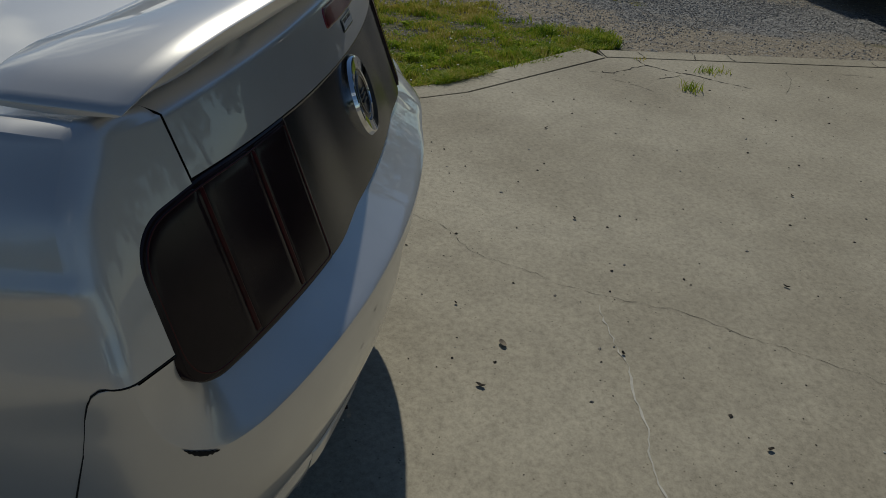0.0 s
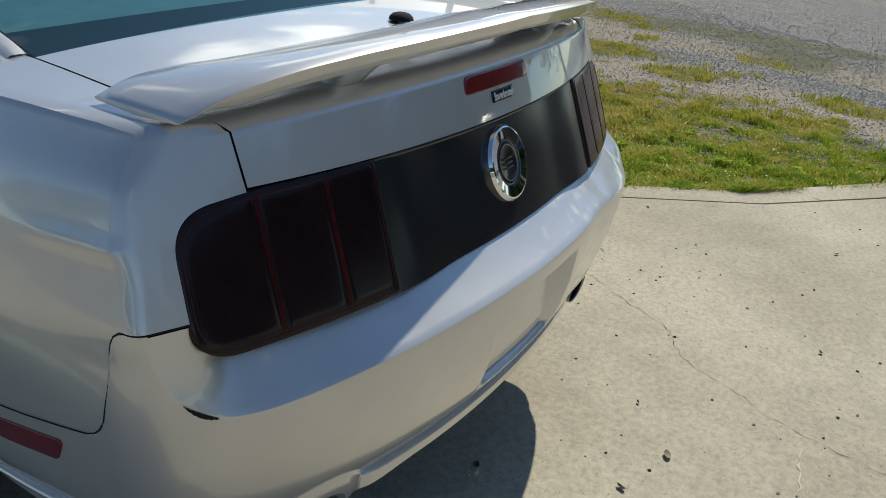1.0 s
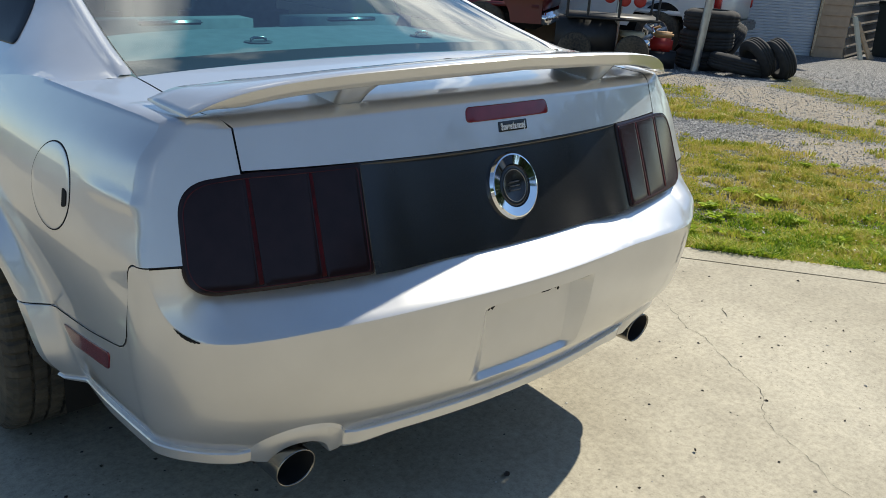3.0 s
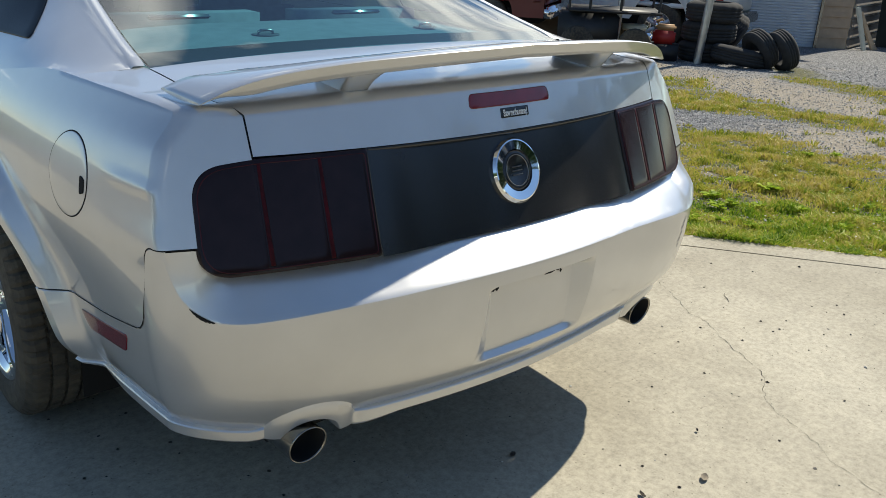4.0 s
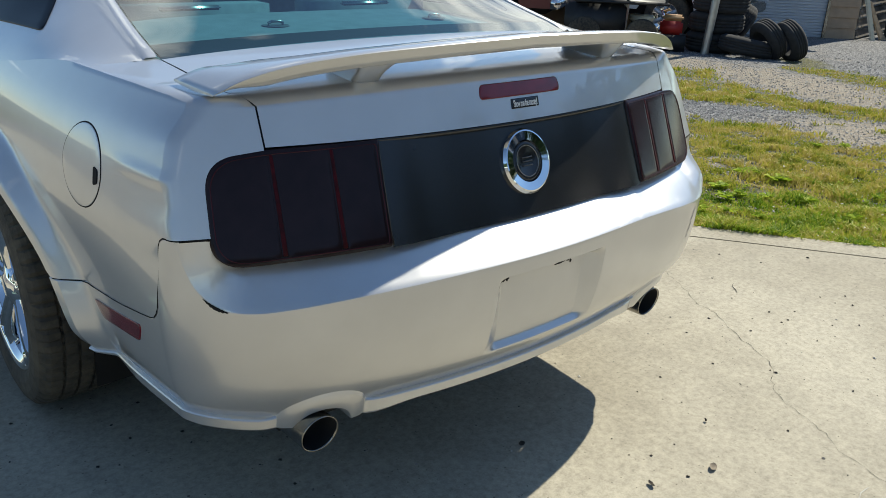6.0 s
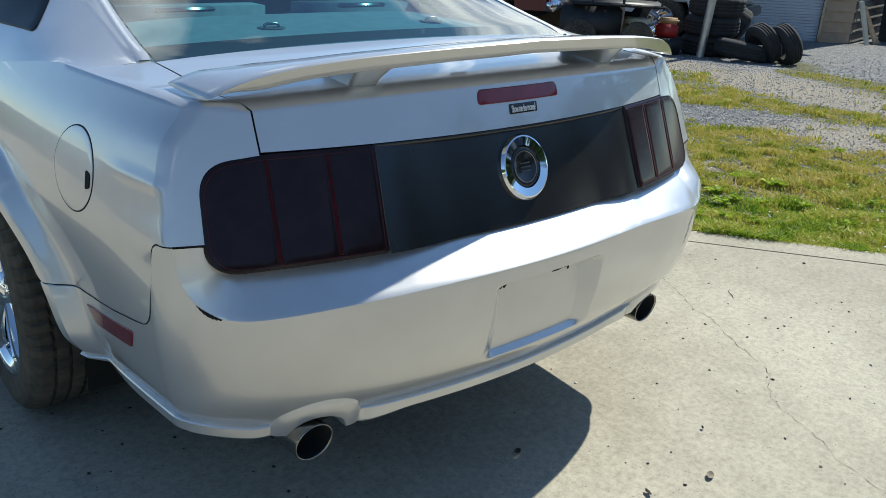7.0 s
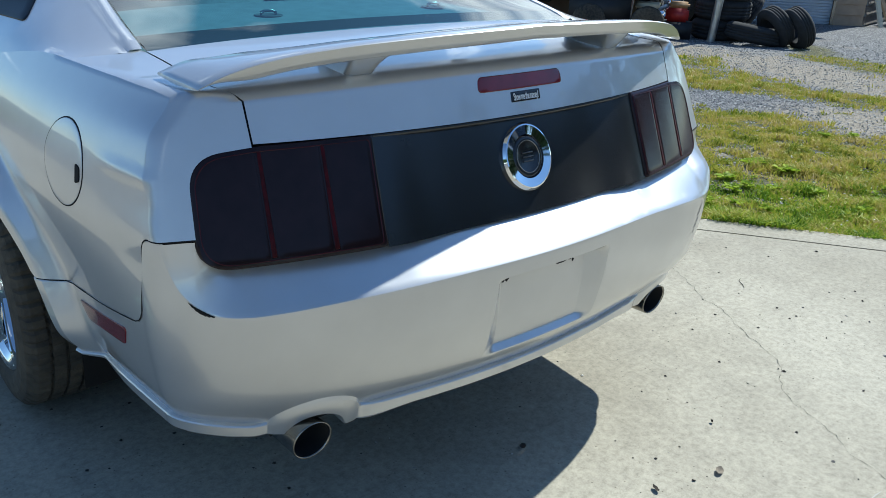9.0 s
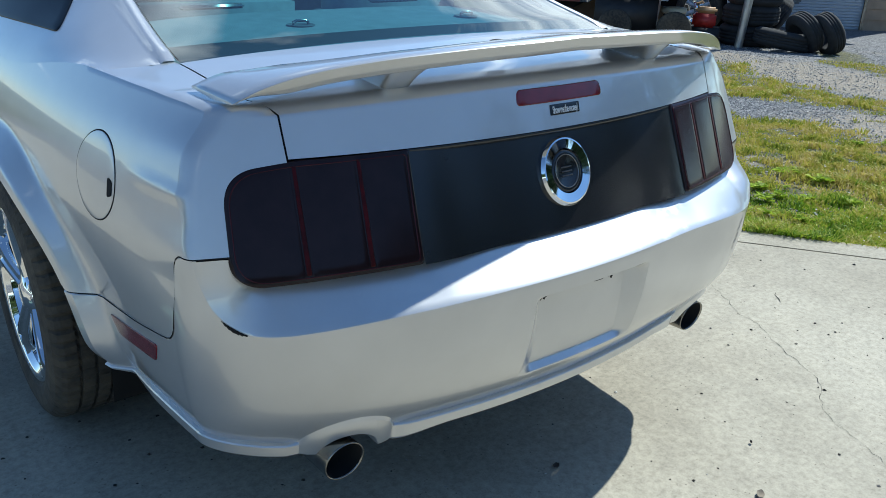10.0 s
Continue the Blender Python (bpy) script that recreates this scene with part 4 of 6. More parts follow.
def tanny(x, y):
    """Bare sandy soil, in two wheel tracks and at the turf's edge."""
    rough = 0.55 * fray(x, y, 0.8, 11.0)
    far_track = 1 - sstep(0.35, 1.15, abs(x - 8.0 + 0.25 * (2.5 - y) * 0.4) + rough)
    near_track = (1 - sstep(0.30, 1.0, abs(x - turf_x(y) - 0.75) + rough)) * (1 - sstep(1.6, 3.0, y))
    under = 0.7 * sstep(0.20, 0.60, fray(x, y, 1.9, 21.0)) * (x < turf_x(y))
    return min(1.0, max(0.62 * far_track, 0.7 * near_track, under, 0.25 * sstep(0.2, 0.9, rough * 2)))


GROUND = bpy.data.materials.new("yard_ground")
GROUND.use_nodes = True
gn, gl = GROUND.node_tree.nodes, GROUND.node_tree.links
gb = gn["Principled BSDF"]
gb.inputs["Roughness"].default_value = 0.95
gco = gn.new("ShaderNodeTexCoord")


def noise_node(scale, detail=8, kind="ShaderNodeTexNoise", tree=gn, links=gl, co=gco):
    t = tree.new(kind)
    t.inputs["Scale"].default_value = scale
    if kind == "ShaderNodeTexNoise":
        t.inputs["Detail"].default_value = detail
    links.new(co.outputs["Object"], t.inputs["Vector"])
    return t


def ramp_node(tree, links, src, stops):
    r = tree.new("ShaderNodeValToRGB")
    while len(r.color_ramp.elements) < len(stops):
        r.color_ramp.elements.new(0.5)
    for e, (p, c) in zip(r.color_ramp.elements, stops):
        e.position, e.color = p, (*c, 1)
    links.new(src, r.inputs[0])
    return r


def mix_node(tree, links, fac, a, b):
    m = tree.new("ShaderNodeMix")
    m.data_type = "RGBA"
    links.new(fac, m.inputs["Factor"])
    links.new(a, m.inputs["A"])
    links.new(b, m.inputs["B"])
    return m


vor = noise_node(62, kind="ShaderNodeTexVoronoi")
chips = ramp_node(gn, gl, vor.outputs["Color"], [(0.12, (0.045, 0.045, 0.05)), (0.5, (0.165, 0.165, 0.17)), (0.88, (0.37, 0.365, 0.355))])
soil = ramp_node(gn, gl, noise_node(30).outputs["Fac"], [(0.3, (0.19, 0.16, 0.12)), (0.7, (0.38, 0.33, 0.26))])
turf = ramp_node(gn, gl, noise_node(22).outputs["Fac"], [(0.3, (0.030, 0.036, 0.012)), (0.52, (0.10, 0.10, 0.04)), (0.75, (0.30, 0.25, 0.13))])
at_tan = gn.new("ShaderNodeAttribute"); at_tan.attribute_name = "sandy"
at_gr = gn.new("ShaderNodeAttribute"); at_gr.attribute_name = "grass"
# pebbles break through the soil
pk = ramp_node(gn, gl, noise_node(14, 6).outputs["Fac"], [(0.30, (0, 0, 0)), (0.50, (1, 1, 1))])
sub = gn.new("ShaderNodeMath"); sub.operation = "MULTIPLY_ADD"; sub.inputs[1].default_value, sub.inputs[2].default_value = 2.4, -0.15
gl.new(at_tan.outputs["Fac"], sub.inputs[0])
cut_ = gn.new("ShaderNodeMath"); cut_.operation = "MULTIPLY"; cut_.use_clamp = True
gl.new(sub.outputs[0], cut_.inputs[0]); gl.new(pk.outputs["Color"], cut_.inputs[1])
g1 = mix_node(gn, gl, cut_.outputs[0], chips.outputs["Color"], soil.outputs["Color"])
g2 = mix_node(gn, gl, at_gr.outputs["Fac"], g1.outputs["Result"], turf.outputs["Color"])
gl.new(g2.outputs["Result"], gb.inputs["Base Color"])
gbump = gn.new("ShaderNodeBump")
gbump.inputs["Strength"].default_value, gbump.inputs["Distance"].default_value = 0.9, 0.015
gl.new(vor.outputs["Distance"], gbump.inputs["Height"])
gl.new(gbump.outputs[0], gb.inputs["Normal"])

far = [-400, -150, -60, -30, -15]
xs = far + list(np.arange(-8, 1, 1.0)) + list(np.arange(1.0, 2.6, 0.3)) + list(np.arange(2.6, 13, 0.1)) + list(np.arange(13, 16, 0.3)) + list(np.arange(16, 26, 0.8)) + [28, 32, 40, 60, 100, 200, 400]
ys = far + list(np.arange(-8, -4, 0.6)) + list(np.arange(-4.0, -2.0, 0.25)) + list(np.arange(-2.0, 7.5, 0.1)) + list(np.arange(7.5, 9, 0.3)) + list(np.arange(9, 18, 0.8)) + [20, 24, 30, 40, 60, 100, 200, 400]
rows, masks = [], []
for x in xs:
    row = []
    for y in ys:
        row.append((x, y, fall(x, y) - 0.03 + 0.012 * noise.noise((x * 1.3, y * 1.3, 0.3))))
        masks.append((sstep(0.05, 0.45, grassy(x, y)), tanny(x, y)))
    rows.append(row)
ground = part("ground", grid_bm(rows), GROUND)
tagged(ground, "grey gravel yard with sandy soil and patchy grass", "ground", kind="structure")
for i, name in enumerate(("grass", "sandy")):
    at = ground.data.attributes.new(name, "FLOAT", "POINT")
    at.data.foreach_set("value", np.array([m[i] for m in masks], dtype=np.float32))

# concrete with fine aggregate, faint stains and trowel marks
CONCRETE = bpy.data.materials.new("concrete")
CONCRETE.use_nodes = True
cn, cl = CONCRETE.node_tree.nodes, CONCRETE.node_tree.links
cb = cn["Principled BSDF"]
cb.inputs["Roughness"].default_value = 0.88
cco = cn.new("ShaderNodeTexCoord")
nn = lambda s, d=8, kind="ShaderNodeTexNoise": noise_node(s, d, kind, cn, cl, cco)
stain = ramp_node(cn, cl, nn(1.1, 10).outputs["Fac"], [(0.34, (0.300, 0.268, 0.204)), (0.66, (0.415, 0.379, 0.299))])
mott = ramp_node(cn, cl, nn(9, 12).outputs["Fac"], [(0.25, (0.91, 0.91, 0.91)), (0.75, (1.06, 1.06, 1.05))])
gno = nn(45, 12)
gno.inputs["Roughness"].default_value = 0.86
grain = ramp_node(cn, cl, gno.outputs["Fac"], [(0.34, (0.60, 0.59, 0.57)), (0.5, (1, 1, 1)), (0.66, (1.32, 1.31, 1.30))])


def times(a, b):
    m = cn.new("ShaderNodeMix")
    m.data_type, m.blend_type = "RGBA", "MULTIPLY"
    m.inputs["Factor"].default_value = 1
    cl.new(a, m.inputs["A"]); cl.new(b, m.inputs["B"])
    return m.outputs["Result"]


cv = nn(85, kind="ShaderNodeTexVoronoi")
spots = ramp_node(cn, cl, cv.outputs["Distance"], [(0.12, (0.45, 0.43, 0.40)), (0.26, (1, 1, 1))])
sel = ramp_node(cn, cl, cv.outputs["Color"], [(0.80, (0, 0, 0)), (0.84, (1, 1, 1))])
white = cn.new("ShaderNodeRGB"); white.outputs[0].default_value = (1, 1, 1, 1)
spot = mix_node(cn, cl, sel.outputs["Color"], white.outputs[0], spots.outputs["Color"])
cl.new(times(times(times(stain.outputs["Color"], mott.outputs["Color"]), grain.outputs["Color"]), spot.outputs["Result"]), cb.inputs["Base Color"])
cbump = cn.new("ShaderNodeBump")
cbump.inputs["Strength"].default_value, cbump.inputs["Distance"].default_value = 0.12, 0.001
cl.new(nn(520, 2).outputs["Fac"], cbump.inputs["Height"])
cl.new(cbump.outputs[0], cb.inputs["Normal"])


def slab(name, pts, z0, z1, bevel, label):
    bm = bmesh.new()
    f = bm.faces.new([bm.verts.new((p[0], p[1], z1)) for p in pts])
    r = bmesh.ops.extrude_face_region(bm, geom=[f])
    for v in r["geom"]:
        if isinstance(v, bmesh.types.BMVert):
            v.co.z = z0
    bmesh.ops.bevel(bm, geom=[e for e in bm.edges if all(v.co.z > z1 - 0.001 for v in e.verts)], offset=bevel, segments=2, affect="EDGES")
    ob = part(name, bm, CONCRETE, smooth=False)
    return tagged(ob, label, "pavement", kind="structure")


END = P1 + u3 * 8
main_pts = [C1, P1, END, Vector((-3.4, 6.3)), Vector((-3.4, -26)), C1 + u2 * 26]
pavement = slab("pavement", main_pts, -0.14, 0.0, 0.004, "sunlit concrete slab with fine cracks")
gp, mid = 0.009, (n1 + n3).normalized()
slab("pavement_border", [C1 + n1 * gp + n2 * 0.004, P1 + mid * gp, END + n3 * gp, END + n3 * 0.18, P1 + mid * 0.182, C1 + n1 * 0.18 + n2 * 0.06], -0.14, -0.003, 0.008, "narrow concrete border strip along the grass")
slab("pavement_border", [C1 + n2 * gp + n1 * 0.012, C1 + n2 * 0.17 + n1 * 0.012, C1 + u2 * 26 + n2 * 0.17, C1 + u2 * 26 + n2 * gp], -0.14, -0.003, 0.008, "cracked concrete border strip along the gravel")
rows = [[(*(p + n * w), -0.02) for w in (-0.01, 0.03)] for p, n in ((C1 - u1 * 0.05, n1), (P1, mid), (END, n3))]
tagged(part("joint", grid_bm(rows), CRACK, pavement), "dark expansion joint")
rows = [[(*(C1 + u2 * t + n2 * w), -0.02) for w in (-0.01, 0.03)] for t in (-0.05, 26)]
part("joint", grid_bm(rows), CRACK, pavement)

rng = random.Random(4)


def crack(points, width, material, jag=0.018, step=0.03, z=0.0015):
    """A jagged line in the slab that widens and narrows."""
    line = []
    for (x0, y0), (x1, y1) in zip(points, points[1:]):
        n = max(2, int(math.hypot(x1 - x0, y1 - y0) / step))
        for i in range(n):
            t = i / n
            line.append(Vector((x0 + (x1 - x0) * t, y0 + (y1 - y0) * t)))
    line.append(Vector(points[-1]))
    off, rows = 0.0, []
    for i, p in enumerate(line):
        off = off * 0.75 + rng.uniform(-jag, jag) * 0.6
        d = (line[min(i + 1, len(line) - 1)] - line[max(i - 1, 0)]).normalized()
        n = Vector((-d.y, d.x))
        w = width * rng.choice((0.15, 0.4, 0.6, 0.8, 1.0, 1.4)) * (0.2 if i in (0, len(line) - 1) else 1)
        c = p + n * off
        rows.append([(*(c - n * w / 2), z), (*(c + n * w / 2), z)])
    return part("crack", grid_bm(rows), material, pavement)


PALE = mat("pale_crack", (0.52, 0.50, 0.44), 1.0, 0, 0.2, 60)
crack([(1.52, 0.60), (1.40, 0.42), (1.33, 0.30), (1.252, 0.12), (1.153, -0.065), (1.06, -0.19), (0.91, -0.30), (0.875, -0.43), (0.805, -0.556), (0.767, -0.70), (0.727, -0.90), (0.581, -1.165), (0.45, -1.43), (0.28, -1.80), (0.20, -2.4)], 0.0016, CRACK, 0.016, 0.020)
crack([(0.707, -0.656), (0.533, -0.68), (0.404, -0.705), (0.285, -0.712), (0.177, -0.726), (0.075, -0.718), (-0.051, -0.722), (-0.40, -0.75)], 0.0055, PALE, 0.012, 0.02)
crack([(1.60, 0.30), (1.52, 0.24)], 0.003, CRACK)
A = [(3.57, -1.16), (3.46, -1.21), (3.38, -1.40), (3.34, -1.50), (3.30, -1.57), (3.20, -1.77)]
crack(A[:3], 0.010, CRACK, 0.012, 0.02)
crack(A[2:5], 0.014, CRACK, 0.010, 0.02)
crack(A[4:], 0.007, CRACK, 0.010, 0.02)
crack([(3.20, -0.84), (3.23, -0.99), (3.38, -1.11), (3.47, -1.23)], 0.008, CRACK, 0.012, 0.02)
crack([(3.20, -1.22), (3.26, -1.31), (3.33, -1.38)], 0.007, CRACK, 0.012, 0.02)
crack([(3.18, -1.94), (3.35, -2.03), (3.67, -2.11)], 0.003, CRACK)
crack([(3.75, -2.45), (3.76, -2.69)], 0.006, CRACK)
crack([(3.10, -0.95), (3.02, -1.10), (2.95, -1.18)], 0.003, CRACK)
crack([(3.02, -1.20), (2.90, -1.32)], 0.002, CRACK)
for a in (0.24, 0.58, 0.86, 1.9, 3.0):
    p, q = C1 + u2 * a, C1 + u2 * (a + rng.uniform(-0.1, 0.1)) + n2 * 0.17
    crack([tuple(p), tuple(q)], 0.006, CRACK, 0.012, 0.02, 0.0)
crack([tuple(beside(0, 0.9)), tuple(beside(0.18, 0.95))], 0.005, CRACK, 0.012, 0.02, 0.0)


def scatter_mesh(name, verts, faces, material, label, category, kind="stuff", parent=None):
    me = bpy.data.meshes.new(name)
    me.from_pydata(verts, [], faces)
    me.materials.append(material)
    ob = new(name, me)
    return tagged(ob, label, category, kind=kind)


OCTA = [(1, 0, 0), (-1, 0, 0), (0, 1, 0), (0, -1, 0), (0, 0, 1), (0, 0, -1)]
OF = [(0, 2, 4), (2, 1, 4), (1, 3, 4), (3, 0, 4), (2, 0, 5), (1, 2, 5), (3, 1, 5), (0, 3, 5)]


def stones(spots):
    vs, fs = [], []
    for x, y, z, r in spots:
        a = rng.uniform(0, 6.28)
        ca, sa = math.cos(a), math.sin(a)
        sx, sy, sz = r * rng.uniform(0.7, 1.3), r * rng.uniform(0.6, 1.1), r * rng.uniform(0.35, 0.7)
        b = len(vs)
        for ox, oy, oz in OCTA:
            px, py = ox * sx + rng.uniform(-.25, .25) * r, oy * sy + rng.uniform(-.25, .25) * r
            vs.append((x + px * ca - py * sa, y + px * sa + py * ca, z + oz * sz))
        fs += [tuple(b + i for i in f) for f in OF]
    return vs, fs


def island_mat(name, stops, rough=0.9, thin=0.0):
    m = bpy.data.materials.new(name)
    m.use_nodes = True
    n, l = m.node_tree.nodes, m.node_tree.links
    n["Principled BSDF"].inputs["Roughness"].default_value = rough
    g = n.new("ShaderNodeNewGeometry")
    r = ramp_node(n, l, g.outputs["Random Per Island"], stops)
    l.new(r.outputs["Color"], n["Principled BSDF"].inputs["Base Color"])
    if thin:
        n["Principled BSDF"].inputs["Specular IOR Level"].default_value = 0.2
        tr, mx = n.new("ShaderNodeBsdfTranslucent"), n.new("ShaderNodeMixShader")
        mx.inputs[0].default_value = thin
        l.new(r.outputs["Color"], tr.inputs["Color"])
        l.new(n["Principled BSDF"].outputs[0], mx.inputs[1]); l.new(tr.outputs[0], mx.inputs[2])
        l.new(mx.outputs[0], n["Material Output"].inputs[0])
    return m


GRIT = island_mat("grit", [(0.0, (0.02, 0.017, 0.014)), (0.7, (0.05, 0.04, 0.03)), (0.9, (0.30, 0.28, 0.25)), (1.0, (0.6, 0.58, 0.52))])
spots = []
while len(spots) < 1500:
    x, y = rng.uniform(-1.2, 3.8), rng.uniform(-3.5, 1.2)
    if past(x, y) < -0.02:
        r = 0.0020 + 0.0050 * rng.random() ** 4
        spots.append((x, y, r * 0.3, r))
scatter_mesh("grit", *stones(spots), GRIT, "dark grit and crumbs strewn over the concrete", "grit")

GRAVEL = island_mat("gravel_stones", [(0.0, (0.17, 0.17, 0.17)), (0.35, (0.27, 0.268, 0.262)), (0.7, (0.38, 0.375, 0.36)), (0.93, (0.50, 0.475, 0.44)), (1.0, (0.64, 0.60, 0.54))])
spots = []
while len(spots) < 60000:
    d, s = 0.2 + 10.5 * rng.random() ** 1.2, rng.uniform(-4, 7)
    p = beside(d, s) if rng.random() < 0.75 else C1 + n2 * d - u2 * rng.uniform(-6, 2)
    if past(p.x, p.y) < 0.24:
        continue
    if rng.random() < 0.8 * grassy(p.x, p.y) or rng.random() < 0.75 * tanny(p.x, p.y):
        continue
    if rng.random() < (d - 4.5) / 6:
        continue
    r = rng.uniform(0.004, 0.0105) * (1 + 0.04 * d)
    spots.append((p.x, p.y, fall(p.x, p.y) - 0.028 + r * 0.3 + 0.012 * noise.noise((p.x * 1.3, p.y * 1.3, 0.3)), r))
scatter_mesh("gravel", *stones(spots), GRAVEL, "loose grey gravel stones over the yard", "gravel")

GRASS = island_mat("grass_blades", [(0.0, (0.055, 0.12, 0.010)), (0.28, (0.17, 0.30, 0.02)), (0.50, (0.36, 0.43, 0.045)), (0.72, (0.50, 0.45, 0.09)), (1.0, (0.58, 0.47, 0.22))], 0.5, 0.4)
DRYGRASS = island_mat("dry_grass_blades", [(0.0, (0.09, 0.15, 0.012)), (0.25, (0.26, 0.32, 0.03)), (0.50, (0.46, 0.42, 0.07)), (0.75, (0.56, 0.45, 0.14)), (1.0, (0.62, 0.50, 0.27))], 0.5, 0.4)
# the colour drifts in patches, with a little from blade to blade
for blade in (GRASS, DRYGRASS):
    qn, ql = blade.node_tree.nodes, blade.node_tree.links
    qco = qn.new("ShaderNodeTexCoord")
    qno = noise_node(4.5, 5, "ShaderNodeTexNoise", qn, ql, qco)
    qst = qn.new("ShaderNodeMapRange")
    qst.inputs["From Min"].default_value, qst.inputs["From Max"].default_value = 0.34, 0.66
    ql.new(qno.outputs["Fac"], qst.inputs["Value"])
    qge = next(n for n in qn if n.bl_idname == "ShaderNodeNewGeometry")
    qra = next(n for n in qn if n.bl_idname == "ShaderNodeValToRGB")
    qmx = qn.new("ShaderNodeMix")
    qmx.inputs["Factor"].default_value = 0.52
    ql.new(qst.outputs[0], qmx.inputs["A"]); ql.new(qge.outputs["Random Per Island"], qmx.inputs["B"])
    ql.new(qmx.outputs["Result"], qra.inputs[0])


def blades(spots):
    vs, fs = [], []
    for x, y, z, h, w in spots:
        a, lean, la = rng.uniform(0, 6.28), rng.uniform(0.2, 1.1) * h, rng.uniform(0, 6.28)
        dx, dy = math.cos(a) * w, math.sin(a) * w
        lx, ly = math.cos(la) * lean, math.sin(la) * lean
        b = len(vs)
        vs += [(x - dx, y - dy, z - 0.01), (x + dx, y + dy, z - 0.01), (x + dx * 0.7 + lx * 0.35, y + dy * 0.7 + ly * 0.35, z + h * 0.6),
               (x - dx * 0.7 + lx * 0.35, y - dy * 0.7 + ly * 0.35, z + h * 0.6), (x + lx, y + ly, z + h * rng.uniform(0.7, 1.0))]
        fs += [(b, b + 1, b + 2, b + 3), (b + 3, b + 2, b + 4)]
    return vs, fs


spots, dry, tries = [], [], 0
while len(spots) + len(dry) < 230000 and tries < 1100000:
    tries += 1
    d = 0.17 + 5.2 * rng.random() ** 1.7 if rng.random() < 0.88 else rng.uniform(5, 8)
    p = beside(d, rng.uniform(-2.0, 6.5))
    g = grassy(p.x, p.y)
    if rng.random() > g * (0.60 + 1.1 * clump(p.x, p.y, 6.0, 1.0)):
        continue
    tall = 0.5 + 2.0 * max(0, clump(p.x, p.y, 5.0, 8.0) + 0.20) + 0.8 * (1 - sstep(0.2, 0.7, d))
    h = rng.uniform(0.012, 0.040) * tall
    here = dry if rng.random() < sstep(0.7, 1.9, d + 1.3 * clump(p.x, p.y, 1.7, 6.0)) else spots
    here.append((p.x, p.y, fall(p.x, p.y) - 0.03 + 0.012 * noise.noise((p.x * 1.3, p.y * 1.3, 0.3)), h, rng.uniform(0.0022, 0.0052) * (1 + 0.18 * d)))
scatter_mesh("grass", *blades(spots), GRASS, "lush green grass along the concrete border", "grass")
scatter_mesh("grass", *blades(dry), DRYGRASS, "short patchy yellowed grass over the yard", "grass")

# broad-leaved weeds in the turf and tufts in the joints
WEED = island_mat("weed_leaves", [(0.0, (0.17, 0.27, 0.02)), (0.5, (0.34, 0.46, 0.03)), (1.0, (0.54, 0.62, 0.09))], 0.5, 0.45)
for (x, y), k, size in [((3.41, 1.30), 46, 0.075), ((3.44, 1.10), 40, 0.07), ((4.91, 1.38), 60, 0.045), ((4.75, 1.52), 40, 0.04), ((2.94, 1.21), 40, 0.055), ((2.88, 1.04), 36, 0.05), ((2.75, 1.05), 34, 0.06), ((2.55, 0.72), 22, 0.05), ((3.10, 0.75), 26, 0.06), ((2.42, 0.98), 20, 0.045), ((3.2, 0.2), 20, 0.05), ((2.85, 0.36), 16, 0.04)] + [(beside(rng.uniform(0.25, 1.5), rng.uniform(0.1, 3.6)).to_tuple(), rng.randint(10, 26), rng.uniform(0.025, 0.05)) for i in range(60)]:
    vs, fs = [], []
    for i in range(k):
        a, r = rng.uniform(0, 6.28), rng.uniform(0, size * 1.6)
        cx, cy, cz = x + 0.4 * r * math.cos(a), y + 0.4 * r * math.sin(a), fall(x, y) - 0.02 + rng.uniform(0.0, 0.02)
        a = rng.uniform(0, 6.28)
        L, W = size * rng.uniform(0.5, 1.0), size * rng.uniform(0.15, 0.3)
        ax, ay = math.cos(a), math.sin(a)
        b = len(vs)
        vs += [(cx, cy, cz), (cx + ax * L * 0.5 - ay * W, cy + ay * L * 0.5 + ax * W, cz + L * 0.35), (cx + ax * L, cy + ay * L, cz + L * 0.3), (cx + ax * L * 0.5 + ay * W, cy + ay * L * 0.5 - ax * W, cz + L * 0.35)]
        fs += [(b, b + 1, b + 2), (b, b + 2, b + 3)]
    scatter_mesh("weed", vs, fs, WEED, "low broad-leaved green weeds in the grass", "weed")
for x, y, k, h in [(3.06, -1.39, 60, 0.07), (3.44, -1.56, 34, 0.07), (3.50, -1.66, 26, 0.05), (3.58, -1.17, 16, 0.03)]:
    sp = [(x + rng.gauss(0, 0.03), y + rng.gauss(0, 0.03), 0.0, h * rng.uniform(0.4, 1), 0.0028) for i in range(k)]
    scatter_mesh("weed_tuft", *blades(sp), GRASS, "small dry tuft of weed growing from a slab crack", "weed")

# clover heads in the turf
CLOVER = island_mat("clover_heads", [(0.0, (0.60, 0.58, 0.50)), (1.0, (0.80, 0.80, 0.74))])
spots = []
while len(spots) < 150:
    p = beside(0.22 + 2.2 * rng.random() ** 1.5, rng.uniform(-0.2, 4.5))
    if grassy(p.x, p.y) > 0.4:
        spots.append((p.x, p.y, fall(p.x, p.y) - 0.002 + rng.uniform(0.0, 0.012), rng.uniform(0.004, 0.008)))
scatter_mesh("clover", *stones(spots), CLOVER, "small white clover heads in the grass", "clover")

